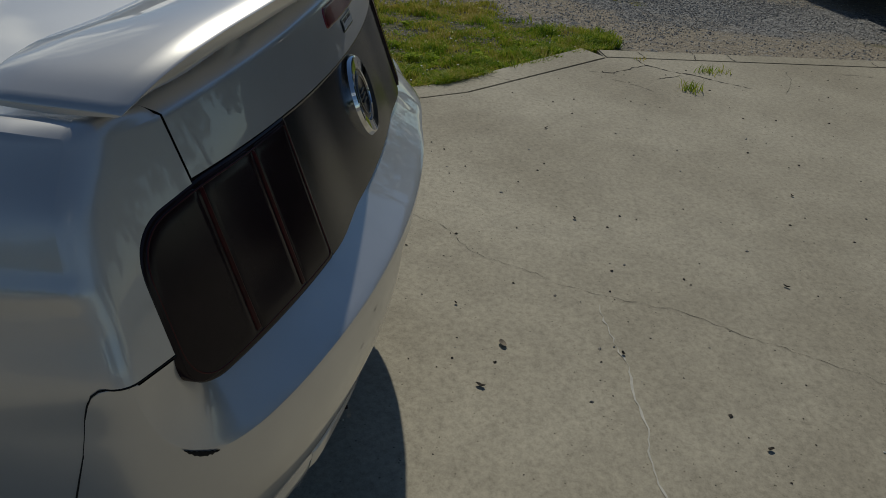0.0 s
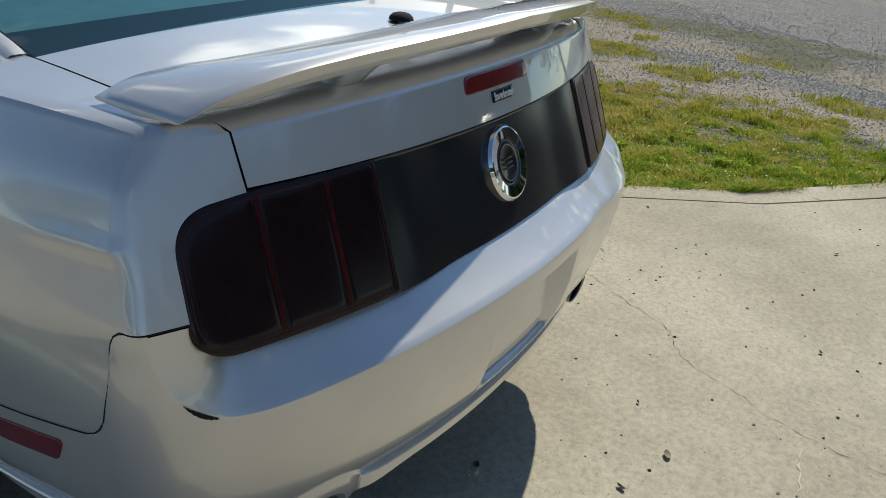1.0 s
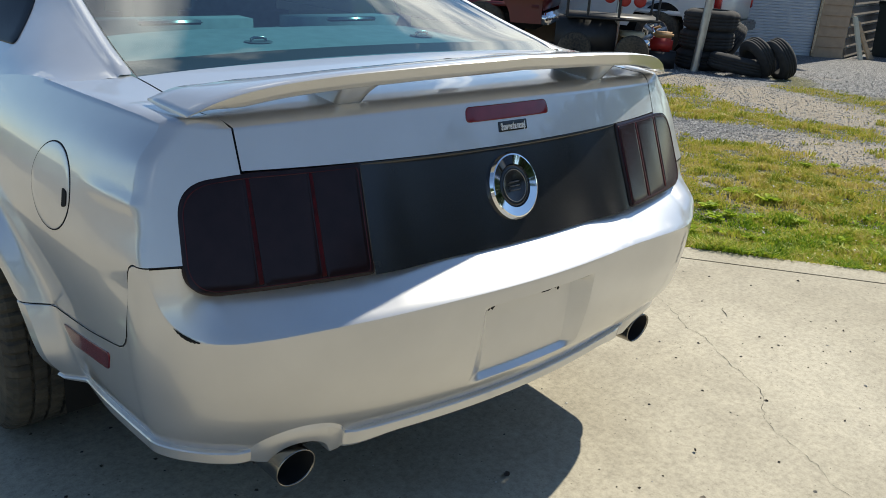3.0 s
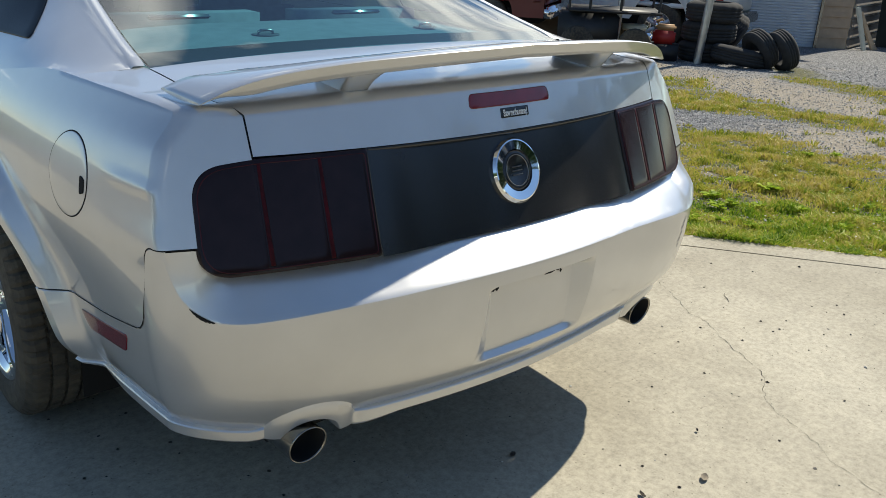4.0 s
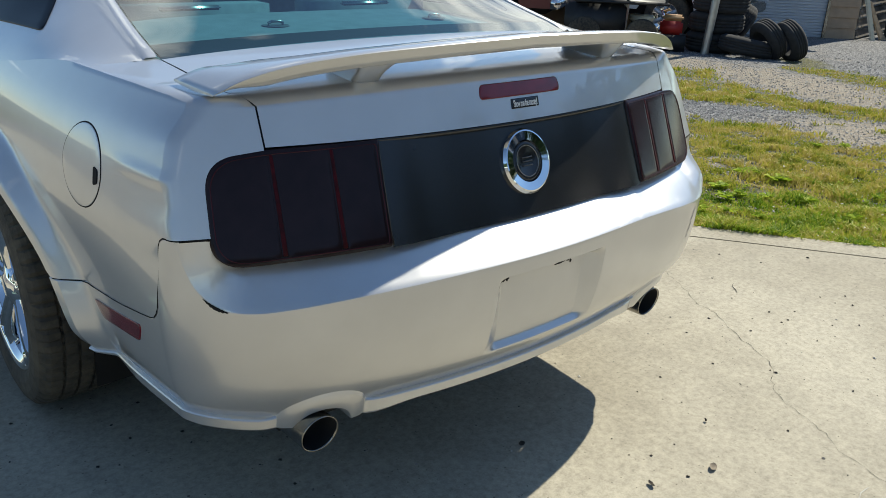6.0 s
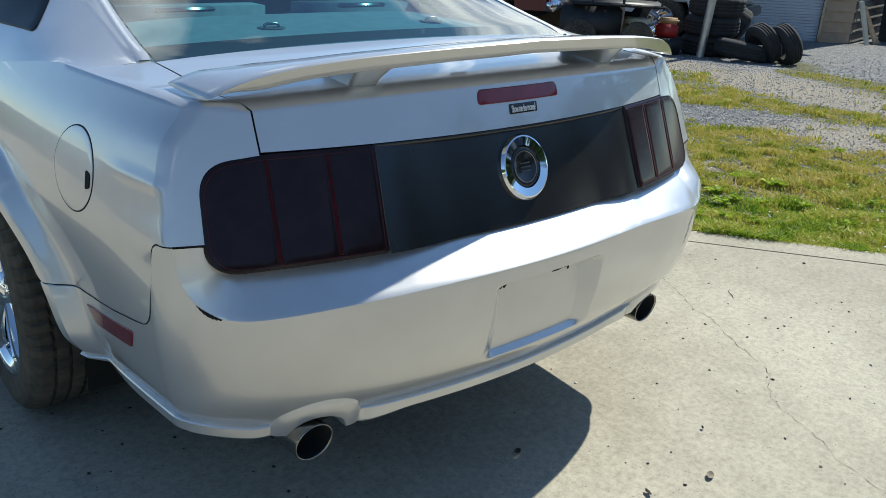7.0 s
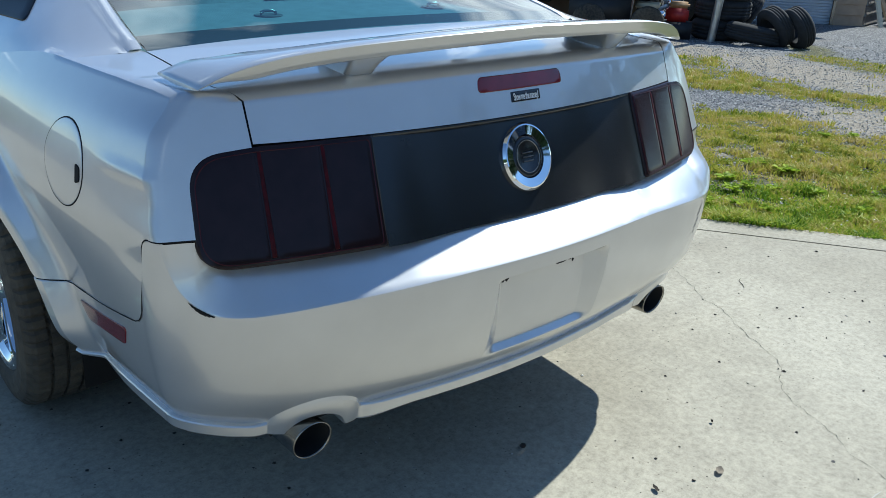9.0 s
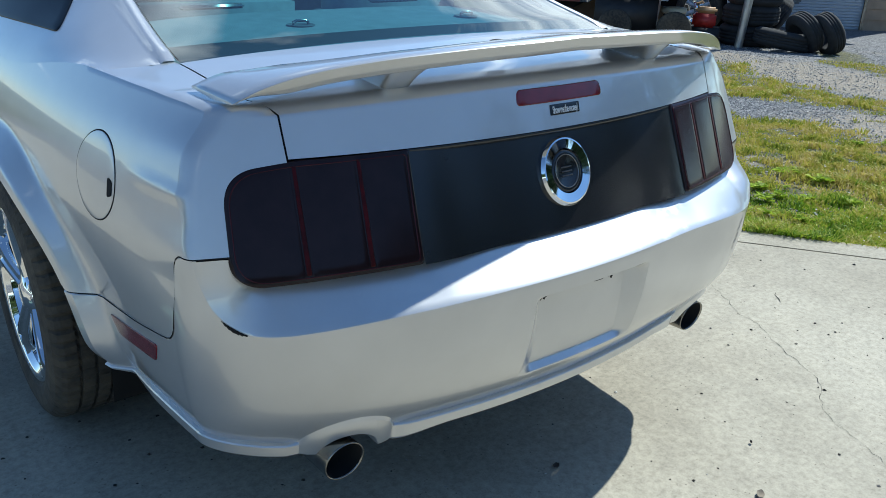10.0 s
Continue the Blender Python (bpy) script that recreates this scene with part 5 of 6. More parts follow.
# leaf scraps and crumbs of bark on the slab
BARK = mat("dead_leaf", (0.045, 0.035, 0.026), 0.9, 0, 0.4, 60)
PAPER = mat("dry_leaf", (0.24, 0.20, 0.15), 0.9, 0, 0.3, 60)
for x, y, L, W, a, m in [(0.44, -0.362, 0.017, 0.010, 0.4, PAPER), (0.247, -0.305, 0.013, 0.007, 1.2, BARK), (0.46, -0.70, 0.008, 0.006, 0.2, BARK), (0.13, -1.02, 0.009, 0.006, 2.0, BARK), (0.62, -0.22, 0.006, 0.004, 0.7, BARK),
                         (1.28, -0.62, 0.008, 0.006, 0.7, BARK), (1.72, -1.55, 0.008, 0.006, 0.7, BARK), (0.10, 0.02, 0.012, 0.008, 0.3, BARK), (2.2, -0.55, 0.012, 0.004, 2.4, BARK), (0.95, -1.30, 0.012, 0.004, 1.0, BARK)]:
    rows = []
    for i in range(7):
        t = -1 + 2 * i / 6
        w = W * math.sqrt(max(0.02, 1 - t * t)) * rng.uniform(0.8, 1.1)
        rows.append([(t * L, -w, 0.004 + 0.004 * t * t), (t * L, 0, 0.001 + 0.006 * t * t), (t * L, w, 0.006 + 0.003 * rng.random())])
    leaf = part("dead_leaf", grid_bm(rows), m)
    leaf.matrix_basis = pose(x, y, 0.001, 0, 0, math.degrees(a))
    tagged(leaf, "curled brown leaf scrap lying on the concrete", "leaf", "leaf scraps on the slab")

# ---- the yard's far side ----
DOORGREY = mat("roll_door_sheet", (0.50, 0.53, 0.57), 0.5, 0.2, 0.08, 4)
DARKWOOD = mat("grey_boards", (0.16, 0.14, 0.12), 0.9, 0, 0.3, 10)
LEAF = island_mat("tree_leaves", [(0.0, (0.02, 0.045, 0.01)), (0.6, (0.05, 0.09, 0.02)), (1.0, (0.10, 0.14, 0.035))], 0.7)
PLASTIC = mat("red_plastic", (0.42, 0.03, 0.025), 0.45, 0, 0.12, 12)
CREAM = mat("cream_plastic", (0.60, 0.55, 0.42), 0.5, 0, 0.1, 12)
ORANGE = mat("tan_plastic", (0.55, 0.33, 0.16), 0.5, 0, 0.15, 12)
GALV = mat("galvanised_pipe", (0.50, 0.50, 0.48), 0.4, 0.8, 0.2, 10)
BLACKMETAL = mat("black_metal", (0.015, 0.015, 0.016), 0.5, 0, 0.3, 12)
AMBERRED = mat("lamp_red", (0.55, 0.03, 0.03), 0.2, 0, 0.2, 20, coat=0.5)


OLDRUBBER = mat("old_rubber", (0.030, 0.030, 0.031), 0.92, 0, 0.3, 20, 0.3, 90)


def flat(x, y):
    return fall(x, y) - 0.03


def loose_tyre(m, r, w, chunky=False, label="worn black tyre stacked in the yard"):
    """A tyre lying on its side about the local z axis."""
    n = 48
    prof = [(0.0, r * 0.60), (-w * 0.02, r * 0.66), (0.0, r * 0.84), (w * 0.12, r * 0.96), (w * 0.22, r)]
    for k in range(3):
        a = w * (0.30 + 0.16 * k)
        prof += [(a, r), (a + w * 0.01, r * 0.975), (a + w * 0.05, r * 0.975), (a + w * 0.06, r)]
    prof += [(w * 0.78, r), (w * 0.88, r * 0.96), (w, r * 0.84), (w * 1.02, r * 0.66), (w, r * 0.60), (w * 0.8, r * 0.62), (w * 0.2, r * 0.62)]
    bm = lathe(prof + prof[:1], n, "z")
    if chunky:
        for i, v in enumerate(bm.verts):
            rad = math.hypot(v.co.x, v.co.y)
            if rad > r * 0.95 and (i % n) % 3 == 0:
                v.co.x *= 1.045; v.co.y *= 1.045
    t = part("tyre", bm, OLDRUBBER)
    t.matrix_basis = m
    return tagged(t, label, "tyre", "tyres piled in the yard")


def leaning(x, y, up, axis, r, w, chunky, label):
    a = Vector(axis).normalized()
    m = Vector((0, 0, 1)).rotation_difference(a).to_matrix().to_4x4()
    c = Vector((x, y, flat(x, y) + up)) - a * w / 2
    return loose_tyre(Matrix.Translation(c) @ m, r, w, chunky, label)


# the pile: three fat off-road tyres stacked, road tyres before and beside them
bx, by = 10.42, 6.10
g0 = flat(bx, by)
for i in range(3):
    loose_tyre(pose(bx + 0.02 * i, by - 0.02 * i, g0 + 0.298 * i, 0, 0, 40 * i), 0.405, 0.30, i > 0, "fat off-road tyre in a stack of three")
FAR, LEFT = Vector((0.83, 0.55, 0)), Vector((-0.55, 0.83, 0))
UP = Vector((0, 0, 1))
leaning(11.02, 6.06, 0.38, LEFT * 0.85 - FAR * 0.1 + UP * 0.5, 0.36, 0.27, True, "knobbly off-road tyre leaning on the stack")
loose_tyre(pose(10.28, 5.42, flat(10.28, 5.42) + 0.03, 4, 8, 0), 0.42, 0.24, False, "road tyre lying flat before the stack")
leaning(10.42, 5.16, 0.265, LEFT * 0.78 - FAR * 0.48 - UP * 0.52, 0.32, 0.23, False, "worn road tyre leaning on the pile")
leaning(10.58, 4.90, 0.275, LEFT * 0.82 - FAR * 0.40 - UP * 0.44, 0.315, 0.23, False, "worn road tyre leaning at the end of the pile")

# slim pipe posts before the tyres
post = part("post", tube([(9.94, 5.90, flat(9.94, 5.9) - 0.1), (10.06, 5.72, 3.0)], 0.062, 12), GALV)
tagged(post, "slim galvanised steel post", "post")
post = part("post", tube([(9.60, 7.25, flat(9.6, 7.25) - 0.1), (9.70, 7.10, 3.0)], 0.05, 12), GALV)
tagged(post, "slim galvanised steel post", "post")

# fuel can on a crate
can = thing("fuel_can", "red plastic fuel can with a tan cap", "fuel can", at=(9.75, 6.42, flat(9.75, 6.42)))
can.rotation_euler = (0, 0, radians(-56))
part("body", box_bm(-0.17, -0.11, 0.25, 0.17, 0.11, 0.45, 0.03), PLASTIC, can)
part("cap", box_bm(-0.14, -0.08, 0.45, 0.17, 0.08, 0.54, 0.03), ORANGE, can)
part("spout", tube([(-0.10, 0, 0.52), (-0.13, 0, 0.58), (-0.05, 0, 0.61)], 0.022, 8), ORANGE, can)
crate = thing("crate", "dark crate standing among the tyres", "crate", at=(9.75, 6.42, flat(9.75, 6.42)))
crate.rotation_euler = (0, 0, radians(-56))
part("box", box_bm(-0.30, -0.18, 0.0, 0.24, 0.18, 0.25, 0.01), BLACKMETAL, crate)


def pickup(name, label, x, y, z, yaw, paint, face=False):
    """A crew-cab pickup; local +x is its front."""
    c = thing(name, label, "pickup truck", at=(x, y, z))
    c.rotation_euler = (0, 0, radians(yaw))
    # side profile lofted across, with wheel arches cut by the section line
    def side_line():
        pts = []
        for i in range(141):
            u = -2.9 + 5.8 * i / 140
            low = 0.48
            for wx in (-1.90, 1.85):
                d = abs(u - wx) / 0.50
                if d < 1:
                    low = max(low, 0.44 + 0.50 * math.sqrt(1 - d ** 2.4))
            pts.append((u, low))
        return pts
    for s in (-1, 1):
        rows = []
        for u, low in side_line():
            top = 1.28 if u < -0.85 else 1.24
            if u > 1.2:
                top = 1.22 - 0.03 * (u - 1.2)
            rows.append([(u, s * (0.99 - 0.02 * abs(k - 0.5) - 0.06 * (abs(u) / 2.9) ** 8), low + (top - low) * k) for k in np.linspace(0, 1, 8)])
        part("body_side", grid_bm(rows), paint, c)
    part("bed_floor", box_bm(-2.85, -0.95, 0.72, -0.85, 0.95, 0.78), paint, c)
    part("bonnet", grid_bm([[(u, v * 0.98, 1.22 - 0.03 * (u - 1.2) + 0.05 * (1 - v * v)) for v in np.linspace(-1, 1, 9)] for u in np.linspace(1.15, 2.85, 9)]), paint, c)
    tailgate = part("tailgate", box_bm(-2.93, -0.86, 0.68, -2.86, 0.86, 1.27, 0.02), paint, c)
    part("handle", box_bm(-2.95, -0.09, 1.06, -2.92, 0.09, 1.14, 0.01), BLACKMETAL, tailgate)
    part("rear_bumper", box_bm(-3.06, -0.95, 0.48, -2.88, 0.95, 0.66, 0.03), CHROME if face is None else STEEL, c)
    for s in (-1, 1):
        part("tail_lamp", box_bm(-2.935, s * 0.925 - 0.065, 0.86, -2.84, s * 0.925 + 0.065, 1.24, 0.015), AMBERRED, c)
        part("headlamp", box_bm(2.70, s * 0.78 - 0.16, 0.86, 2.90, s * 0.78 + 0.16, 1.10, 0.03), SHEET, c)
    # cab
    rows = []
    for u, h, w in ((-0.85, 1.24, 0.95), (-0.78, 1.6, 0.86), (-0.6, 1.88, 0.76), (0.4, 1.92, 0.76), (0.75, 1.86, 0.76), (1.45, 1.24, 0.93)):
        rows.append([(u, -w - 0.0, 1.24), (u, -w, 1.24 + (h - 1.24) * 0.5), (u, -w * 0.97, h - 0.05 * (h > 1.3)), (u, 0, h + 0.02), (u, w * 0.97, h - 0.05 * (h > 1.3)), (u, w, 1.24 + (h - 1.24) * 0.5), (u, w, 1.24)])
    part("cab", grid_bm(rows), paint, c)
    for s in (-1, 1):
        part("side_window", box_bm(-0.55, s * 0.80 - 0.06, 1.30, 0.55, s * 0.80 + 0.08, 1.76, 0.03), DARKGLASS, c)
    part("windscreen", grid_bm([[(1.42 - 0.66 * k, v * (0.86 - 0.12 * k), 1.30 + 0.52 * k + 0.01) for v in np.linspace(-1, 1, 5)] for k in (0, 0.5, 1)]), DARKGLASS, c)
    grille = part("grille", box_bm(2.84, -0.62, 0.66, 2.93, 0.62, 1.12, 0.02), BLACKMETAL, c)
    for k in range(3):
        part("grille_bar", box_bm(2.92, -0.60, 0.76 + 0.13 * k, 2.95, 0.60, 0.80 + 0.13 * k, 0.008), SHEET, grille)
    part("front_bumper", box_bm(2.80, -0.97, 0.38, 3.02, 0.97, 0.62, 0.04), paint, c)
    part("underbody", box_bm(-2.8, -0.80, 0.38, 2.7, 0.80, 0.60), GAP, c)
    for s in (-1, 1):
        for wx in (-1.90, 1.85):
            w = part("wheel", lathe([(s * 0.0, 0.001), (s * 0.0, 0.06), (-s * 0.03, 0.10), (-s * 0.04, 0.19), (-s * 0.005, 0.22), (-s * 0.005, 0.235)], 40, "y", (wx, s * 0.985, 0.40)), CHROME, c)
            part("tyre", lathe([(-s * 0.01, 0.232), (s * 0.0, 0.27), (-s * 0.01, 0.34), (-s * 0.05, 0.395), (-s * 0.22, 0.395), (-s * 0.27, 0.33), (-s * 0.26, 0.232)], 48, "y", (wx, s * 0.985, 0.40)), RUBBER, w)
            for k in range(6):
                a = k * math.pi / 3
                q = box_bm(-0.030, -0.006, 0.06, 0.030, 0.006, 0.225, 0.004)
                for v in q.verts:
                    px, pz = v.co.x, v.co.z
                    v.co = Vector((wx + px * math.cos(a) - pz * math.sin(a), s * 0.988 + v.co.y, 0.40 + px * math.sin(a) + pz * math.cos(a)))
                part("spoke", q, SHEET, w)
            part("arch_shadow", lathe([(-s * 0.30, 0.49), (-s * 0.30, 0.001)], 32, "y", (wx, s * 0.985, 0.42)), GAP, w)
    return c


def place(name, label, wx, wy, heading, paint, side=1, wheel_u=-1.90, face=False):
    """Stands a pickup so that its rear wheel on one side is at (wx, wy)."""
    h = math.atan2(heading[1], heading[0])
    ca, sa = math.cos(h), math.sin(h)
    lx, ly = wheel_u, side * 0.985
    x, y = wx - (lx * ca - ly * sa), wy - (lx * sa + ly * ca)
    return pickup(name, label, x, y, flat(wx, wy), math.degrees(h), paint, face)


place("pickup_truck", "white pickup truck parked before the garage", 10.98, 7.44, (-0.25, 0.968), TRUCKWHITE)
place("pickup_truck", "dark red pickup truck parked beside it", 8.3, 9.0, (-0.55, 0.835), TRUCKRED, face=None)
pickup("pickup_truck", "white pickup truck facing the yard", 21.1, 5.16, flat(18.3, 4.3), math.degrees(math.atan2(-0.31, -0.95)), TRUCKWHITE)
place("pickup_truck", "dark pickup truck standing on the gravel", 7.78, -3.17, (-0.993, -0.12), mat("dark_paint", (0.02, 0.022, 0.025), 0.3, 0, 0.1, 6, coat=0.5), side=-1)

# garage: roll-up door, tan siding, boarded flank
gx = Vector((0.765, -0.644))
ga = Vector((15.0, 6.56))          # foot of the door's right-hand edge
gb_ = Vector((0.644, 0.765))        # into the building
gz = flat(15.0, 6.56)
garage = thing("garage", "garage with a white ribbed roll-up door and tan siding", "garage")


def on_wall(s, h, out=0.0):
    p = ga + gx * s - gb_ * out
    return (p.x, p.y, gz + h)


rows = []
for i in range(61):
    for h, o in ((0.055 * i, 0.0), (0.055 * i + 0.012, 0.012), (0.055 * i + 0.040, 0.012), (0.055 * i + 0.052, 0.0)):
        rows.append([on_wall(s, h, o) for s in (-3.6, -0.02)])
part("roll_up_door", grid_bm(rows), DOORGREY, garage, "white ribbed steel roll-up door", smooth=False)
rows = [[on_wall(-0.03, h, 0.06), on_wall(0.02, h, 0.06), on_wall(0.02, h, -0.1)] for h in (0, 3.4)]
part("door_track", grid_bm(rows), STEEL, garage, smooth=False)
for k in range(17):
    rows = [[on_wall(s, 0.2 * k + 0.0, 0.035) for s in (0.02, 0.62)], [on_wall(s, 0.2 * k + 0.19, 0.012) for s in (0.02, 0.62)], [on_wall(s, 0.2 * k + 0.2, 0.012) for s in (0.02, 0.62)]]
    part("siding_board", grid_bm(rows), TAN, garage, smooth=False)
for s0, s1 in ((-12.0, -3.6),):
    for k in range(17):
        rows = [[on_wall(s, 0.2 * k, 0.035) for s in (s0, s1)], [on_wall(s, 0.2 * k + 0.2, 0.012) for s in (s0, s1)]]
        part("siding_board", grid_bm(rows), TAN, garage, smooth=False)
corner = ga + gx * 0.63
side_dir = Vector((0.98, 0.20))
for k in range(17):
    rows = []
    for h, o in ((0.2 * k + 0.02, 0.05), (0.2 * k + 0.17, 0.0)):
        rows.append([(*(corner + side_dir * s + Vector((0.2, -0.98)) * o), gz + h) for s in (0.0, 6.0)])
    part("flank_board", grid_bm(rows), DARKWOOD, garage, smooth=False)
rows = [[(*(corner + side_dir * s + Vector((-0.2, 0.98)) * 0.03), gz + h) for s in (0, 6)] for h in (-0.2, 3.5)]
part("flank_wall", grid_bm(rows), SHEET, garage, smooth=False)
rows = [[on_wall(-12, -0.2, -0.06), on_wall(0.62, -0.2, -0.06)], [on_wall(-12, 3.5, -0.06), on_wall(0.62, 3.5, -0.06)]]
part("front_wall", grid_bm(rows), TAN, garage, smooth=False)
rows = [[on_wall(-12.4, 3.4, 0.5), on_wall(0.9, 3.4, 0.5)], [on_wall(-12.4, 4.9, -3.5), on_wall(0.9, 4.9, -3.5)], [on_wall(-12.4, 3.4, -7.5), on_wall(0.9, 3.4, -7.5)]]
part("roof", grid_bm(rows), SHEET, garage, smooth=False)

# hedge behind the yard, past the garage
def hedge(pts, h, w, seed):
    t = thing("hedge", "tall green hedge closing the yard beside the garage", "hedge", at=(*pts[0], flat(*pts[0])))
    q = random.Random(seed)
    vs, fs = [], []
    for (x0, y0), (x1, y1) in zip(pts, pts[1:]):
        n = int(math.hypot(x1 - x0, y1 - y0) / 0.5)
        for i in range(n):
            bx_, by_ = x0 + (x1 - x0) * i / n - pts[0][0], y0 + (y1 - y0) * i / n - pts[0][1]
            part("stem", tube([(bx_, by_, -0.3), (bx_ + q.uniform(-.1, .1), by_ + q.uniform(-.1, .1), h * 0.4), (bx_ + q.uniform(-.2, .2), by_ + q.uniform(-.2, .2), h * 0.8)], [0.035, 0.025, 0.01], 6), DARKWOOD, t)
            top = h * q.uniform(0.85, 1.1)
            for k in range(360):
                c = Vector((bx_ + q.gauss(0, 0.30), by_ + q.gauss(0, w * 0.4), top * q.random() ** 0.8))
                sz = q.uniform(0.04, 0.10)
                nn_ = Vector((q.uniform(-1, 1), q.uniform(-1, 1), q.uniform(0.0, 1))).normalized()
                a = nn_.orthogonal().normalized() * sz
                b = nn_.cross(a) * 0.6
                m = len(vs)
                vs += [tuple(c - a), tuple(c + b), tuple(c + a), tuple(c - b)]
                fs.append((m, m + 1, m + 2, m + 3))
    me = bpy.data.meshes.new("foliage")
    me.from_pydata(vs, [], fs)
    me.materials.append(HEDGE)
    ob = new("foliage", me)
    ob.parent = t
    tagged(ob, kind="stuff")


HEDGE = island_mat("hedge_leaves", [(0.0, (0.05, 0.085, 0.02)), (0.6, (0.10, 0.15, 0.035)), (1.0, (0.18, 0.20, 0.07))], 0.6, 0.3)
hedge([(19.4, 8.6), (20.6, 6.9), (24.6, 5.6), (27.5, 1.0)], 2.3, 0.8, 91)

# planks leaning by the garage corner, dark bin beside
for i, (dx, dy, w, lean) in enumerate(((0.45, -0.25, 0.08, 0.22), (0.75, -0.30, 0.10, 0.34), (0.9, -0.28, 0.06, 0.4))):
    p = corner + Vector((dx - 0.3, dy))
    rows = [[(p.x - w / 2, p.y - 0.02, gz), (p.x + w / 2, p.y - 0.05, gz)], [(p.x - w / 2 - 0.1, p.y + lean, gz + 0.8 - 0.1 * i), (p.x + w / 2 - 0.1, p.y + lean - 0.03, gz + 0.8 - 0.1 * i)]]
    bm = grid_bm(rows)
    r = bmesh.ops.extrude_face_region(bm, geom=bm.faces[:])
    for v in r["geom"]:
        if isinstance(v, bmesh.types.BMVert):
            v.co += Vector((0.01, -0.035, 0.0))
    pl = part("plank", bm, WOOD if i else CREAM, smooth=False)
    tagged(pl, "weathered plank leaning against the garage", "plank", "planks by the garage")
bin_ = thing("rubbish_bin", "dark green wheeled rubbish bin by the garage", "rubbish bin", at=(17.2, 5.95, flat(17.2, 5.95)))
BING = mat("dark_bin", (0.02, 0.03, 0.03), 0.5, 0, 0.2, 10)
rows = [[(x * k, y * k, z) for x, y in ((-0.27, -0.3), (0.27, -0.3), (0.27, 0.3), (-0.27, 0.3))] for z, k in ((0.0, 0.86), (1.0, 1.0), (1.02, 1.06), (1.06, 1.06))]
part("tub", grid_bm(rows, True), BING, bin_, smooth=False)
part("lid", box_bm(-0.33, -0.33, 1.06, 0.33, 0.33, 1.12, 0.02), BING, bin_)

# ride-on machine with a table, rails and red and cream jugs
mach = thing("yard_trailer", "black utility trailer loaded with red and cream containers", "utility trailer", at=(9.0, 6.95, flat(9.0, 6.95)))
mach.rotation_euler = (0, 0, radians(-48))
part("deck", box_bm(-0.62, -0.5, 0.70, 0.75, 0.5, 0.74, 0.01), BLACKMETAL, mach)
part("chassis", box_bm(-0.75, -0.45, 0.15, 0.15, 0.45, 0.68, 0.04), BLACKMETAL, mach)
for pts in ([(0.7, -0.45, 0.72), (0.72, -0.45, 1.15), (0.45, -0.45, 1.2), (-0.6, -0.45, 1.2)], [(0.7, 0.45, 0.72), (0.72, 0.45, 1.15), (0.45, 0.45, 1.2), (-0.6, 0.45, 1.2)], [(-0.3, -0.45, 0.72), (-0.3, -0.45, 1.2)], [(-0.6, -0.45, 0.72), (-0.62, -0.45, 1.75)], [(0.15, -0.45, 0.72), (0.15, -0.45, 1.2)]):
    part("rail", tube(pts, 0.02, 8), BLACKMETAL, mach)
for px, pz, m, r in ((-0.52, 1.32, CREAM, 0.15), (-0.28, 1.42, CREAM, 0.14), (-0.40, 1.52, PLASTIC, 0.13)):
    part("jug", lathe([(-0.12, 0.001), (-0.12, r * 0.8), (-0.08, r), (0.08, r), (0.12, r * 0.8), (0.14, 0.04), (0.16, 0.001)], 24, "z", (px, -0.2, pz)), m, mach)
for px, pz in ((0.0, 1.02), (0.22, 0.98), (0.44, 0.98)):
    part("red_float", lathe([(-0.05, 0.001), (-0.05, 0.06), (-0.03, 0.088), (0.03, 0.088), (0.05, 0.06), (0.05, 0.001)], 24, "y", (px, -0.3, pz)), PLASTIC, mach)
for px in (-0.45, 0.40):
    part("wheel", lathe([(-0.50, 0.02), (-0.50, 0.10), (-0.51, 0.22), (-0.48, 0.25), (-0.40, 0.25), (-0.38, 0.2)], 32, "y", (px, 0, 0.25)), RUBBER, mach)
stool = thing("stool", "cream plastic stool beside the trailer", "stool", at=(9.25, 6.62, flat(9.25, 6.6)))
part("seat", lathe([(0.44, 0.001), (0.44, 0.17), (0.47, 0.19), (0.52, 0.18), (0.53, 0.001)], 28, "z"), CREAM, stool)
for a in (0.6, 2.2, 3.8, 5.4):
    part("leg", tube([(0.13 * math.cos(a), 0.13 * math.sin(a), 0.44), (0.20 * math.cos(a), 0.20 * math.sin(a), 0.0)], 0.014, 8), STEEL, stool)


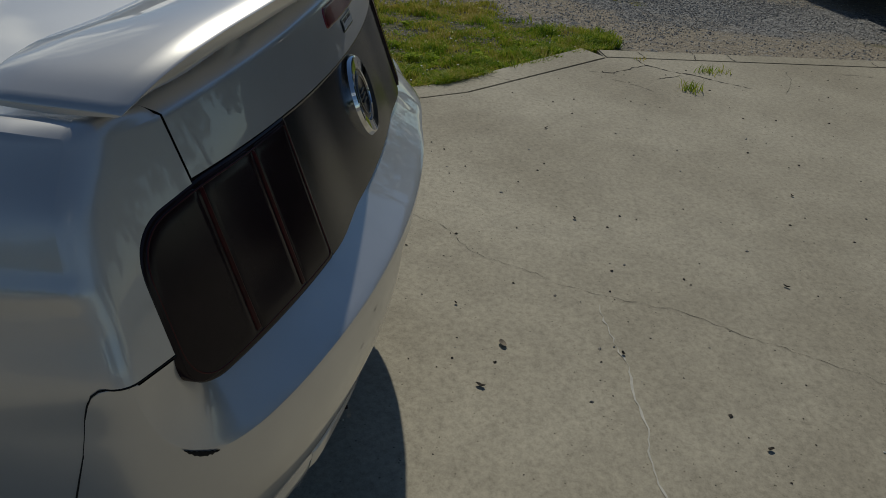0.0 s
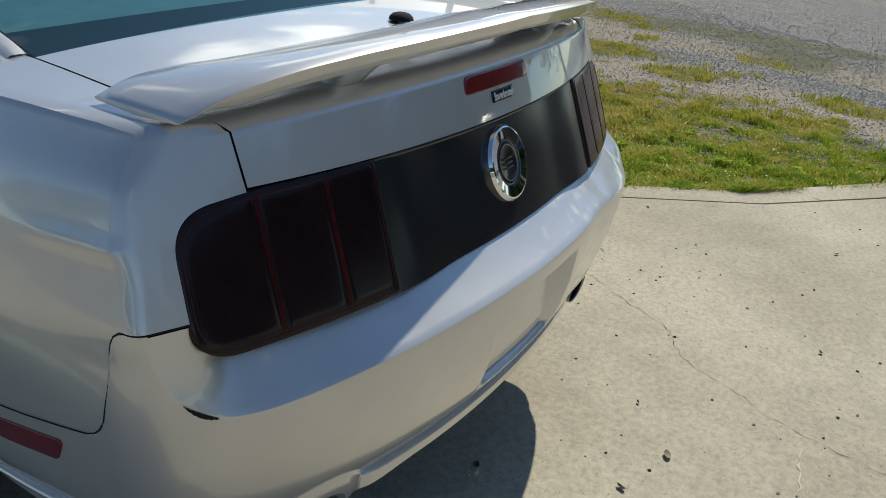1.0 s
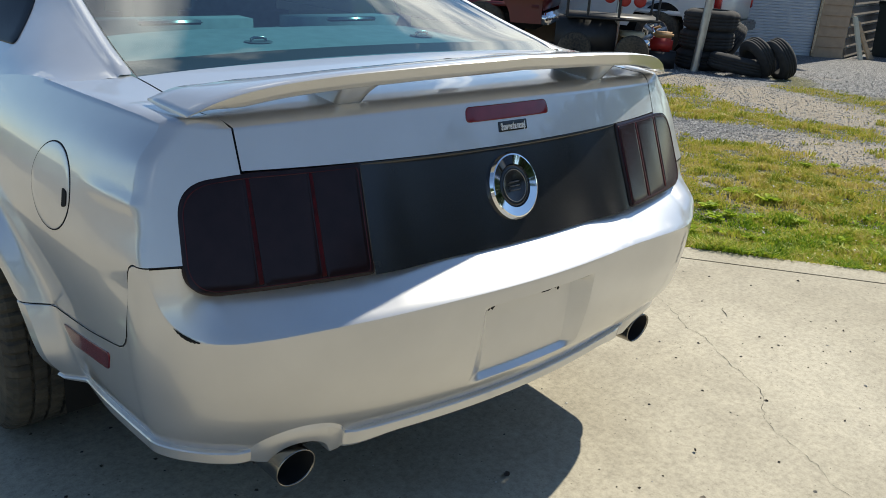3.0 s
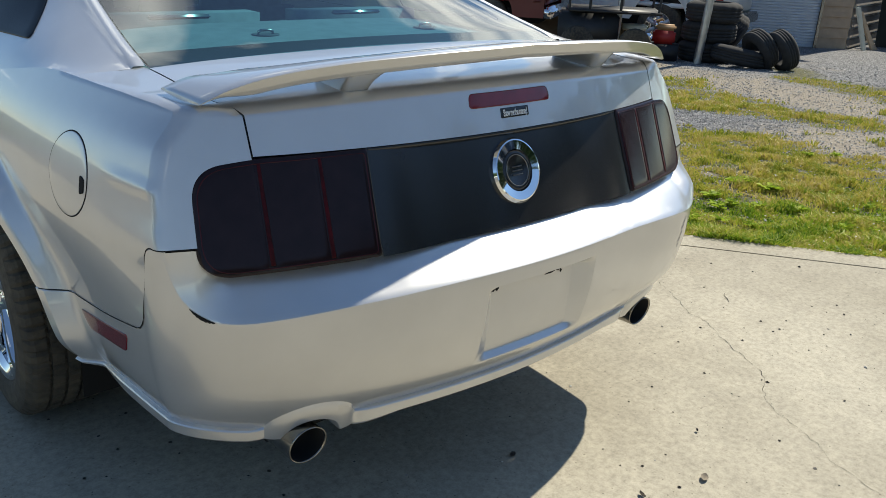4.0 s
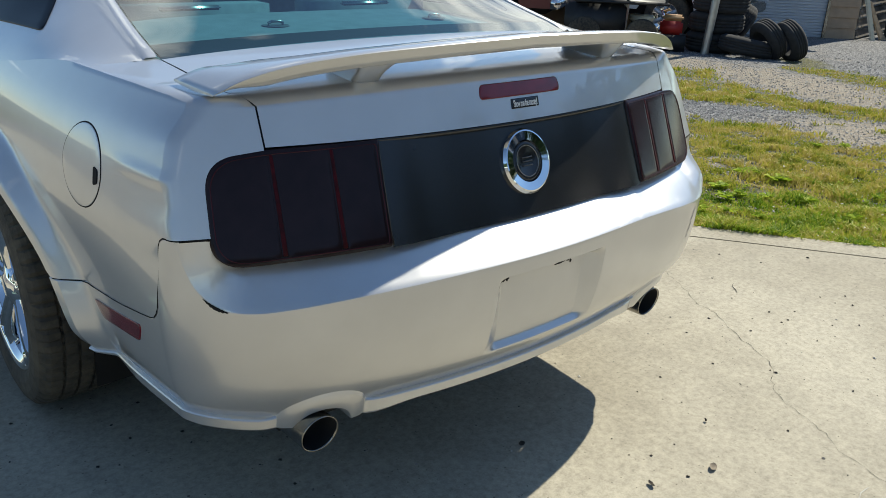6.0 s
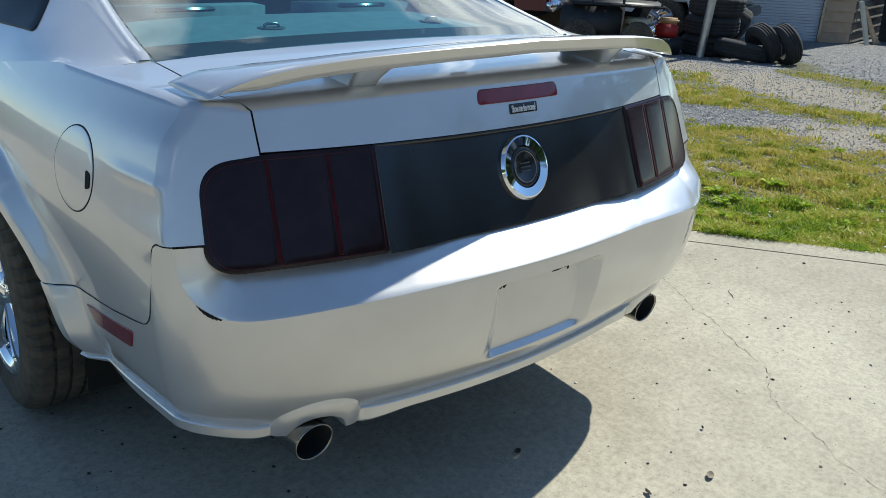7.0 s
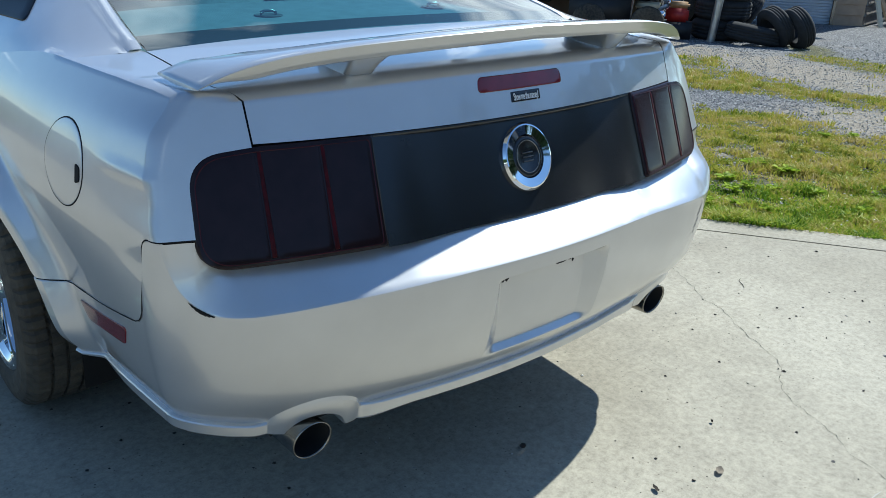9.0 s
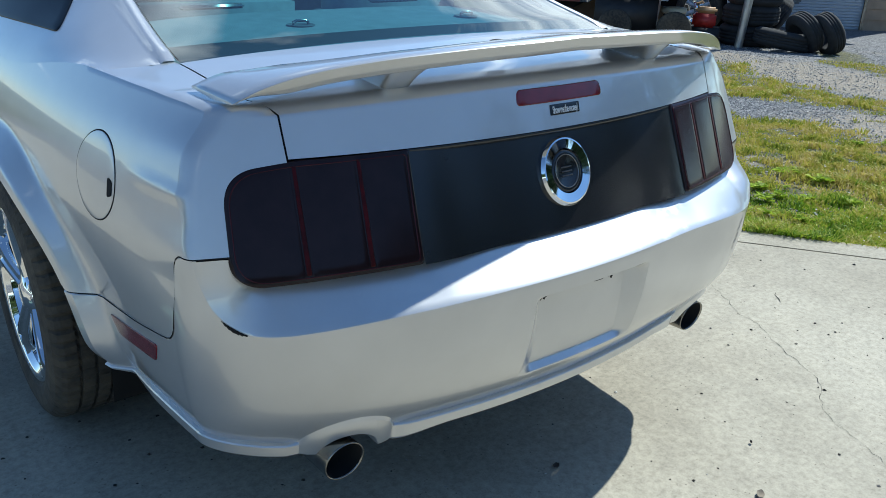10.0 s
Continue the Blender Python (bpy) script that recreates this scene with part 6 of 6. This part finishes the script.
def tree(x, y, h, r, seed, leaf=1.0):
    t = thing("tree", "leafy broad-crowned tree, some added out of view to darken reflections", "tree", "trees at the yard's edge", at=(x, y, flat(x, y)))
    q = random.Random(seed)
    bm = tube([(0, 0, -0.2), (0.05, 0.02, h * 0.25), (0.1, -0.05, h * 0.55), (0.0, 0.05, h * 0.8)], [0.24, 0.18, 0.11, 0.04], 10)
    for k in range(7):
        a, z0 = q.uniform(0, 6.28), h * q.uniform(0.28, 0.6)
        tube([(0.05, 0, z0), (0.4 * r * math.cos(a), 0.4 * r * math.sin(a), z0 + h * 0.12), (0.8 * r * math.cos(a), 0.8 * r * math.sin(a), z0 + h * 0.2)], [0.08, 0.05, 0.02], 6, bm)
    part("trunk", bm, DARKWOOD, t)
    vs, fs = [], []
    lobes = [(q.uniform(-.7, .7) * r, q.uniform(-.7, .7) * r, h * q.uniform(0.45, 0.9), r * q.uniform(0.3, 0.55)) for k in range(16)]
    for lx, ly, lz, lr in lobes:
        for k in range(420):
            d = Vector((q.gauss(0, 1), q.gauss(0, 1), q.gauss(0, 0.8))).normalized() * lr * q.uniform(0.6, 1.1)
            c = Vector((lx, ly, lz)) + d
            s = q.uniform(0.06, 0.16) * leaf
            n = Vector((q.uniform(-1, 1), q.uniform(-1, 1), q.uniform(0.1, 1))).normalized()
            a = n.orthogonal().normalized() * s
            b2 = n.cross(a) * 0.6
            i = len(vs)
            vs += [tuple(c - a), tuple(c + b2), tuple(c + a), tuple(c - b2)]
            fs.append((i, i + 1, i + 2, i + 3))
    me = bpy.data.meshes.new("crown")
    me.from_pydata(vs, [], fs)
    me.materials.append(LEAF)
    cr = new("crown", me)
    cr.parent = t
    tagged(cr, kind="stuff")


for i, (x, y, h, r) in enumerate(((30, 5.5, 8, 3.6), (33, 9.5, 9, 4.0), (29, 0.5, 8.5, 3.8), (26, -4.5, 8, 3.4), (37, 14, 10, 4.2),
                                   # from here on, out-of-view trees added to darken the horizon in reflections
                                   (-30, -8, 6, 4.0), (-31, 0, 6.5, 4.2), (-30, 8, 6, 4.0), (-28, 18, 8, 4.2), (-24, -18, 6.5, 4.0), (-7, -31, 6.5, 3.8), (1, -30, 7, 4.0), (8, -25, 8.5, 4.2), (14, -21, 9.5, 4.4), (19, -17, 8.5, 4.2), (24, -12, 8, 4.0))):
    tree(x, y, h, r, 20 + i, 1.0 if x > 25 else 2.6)
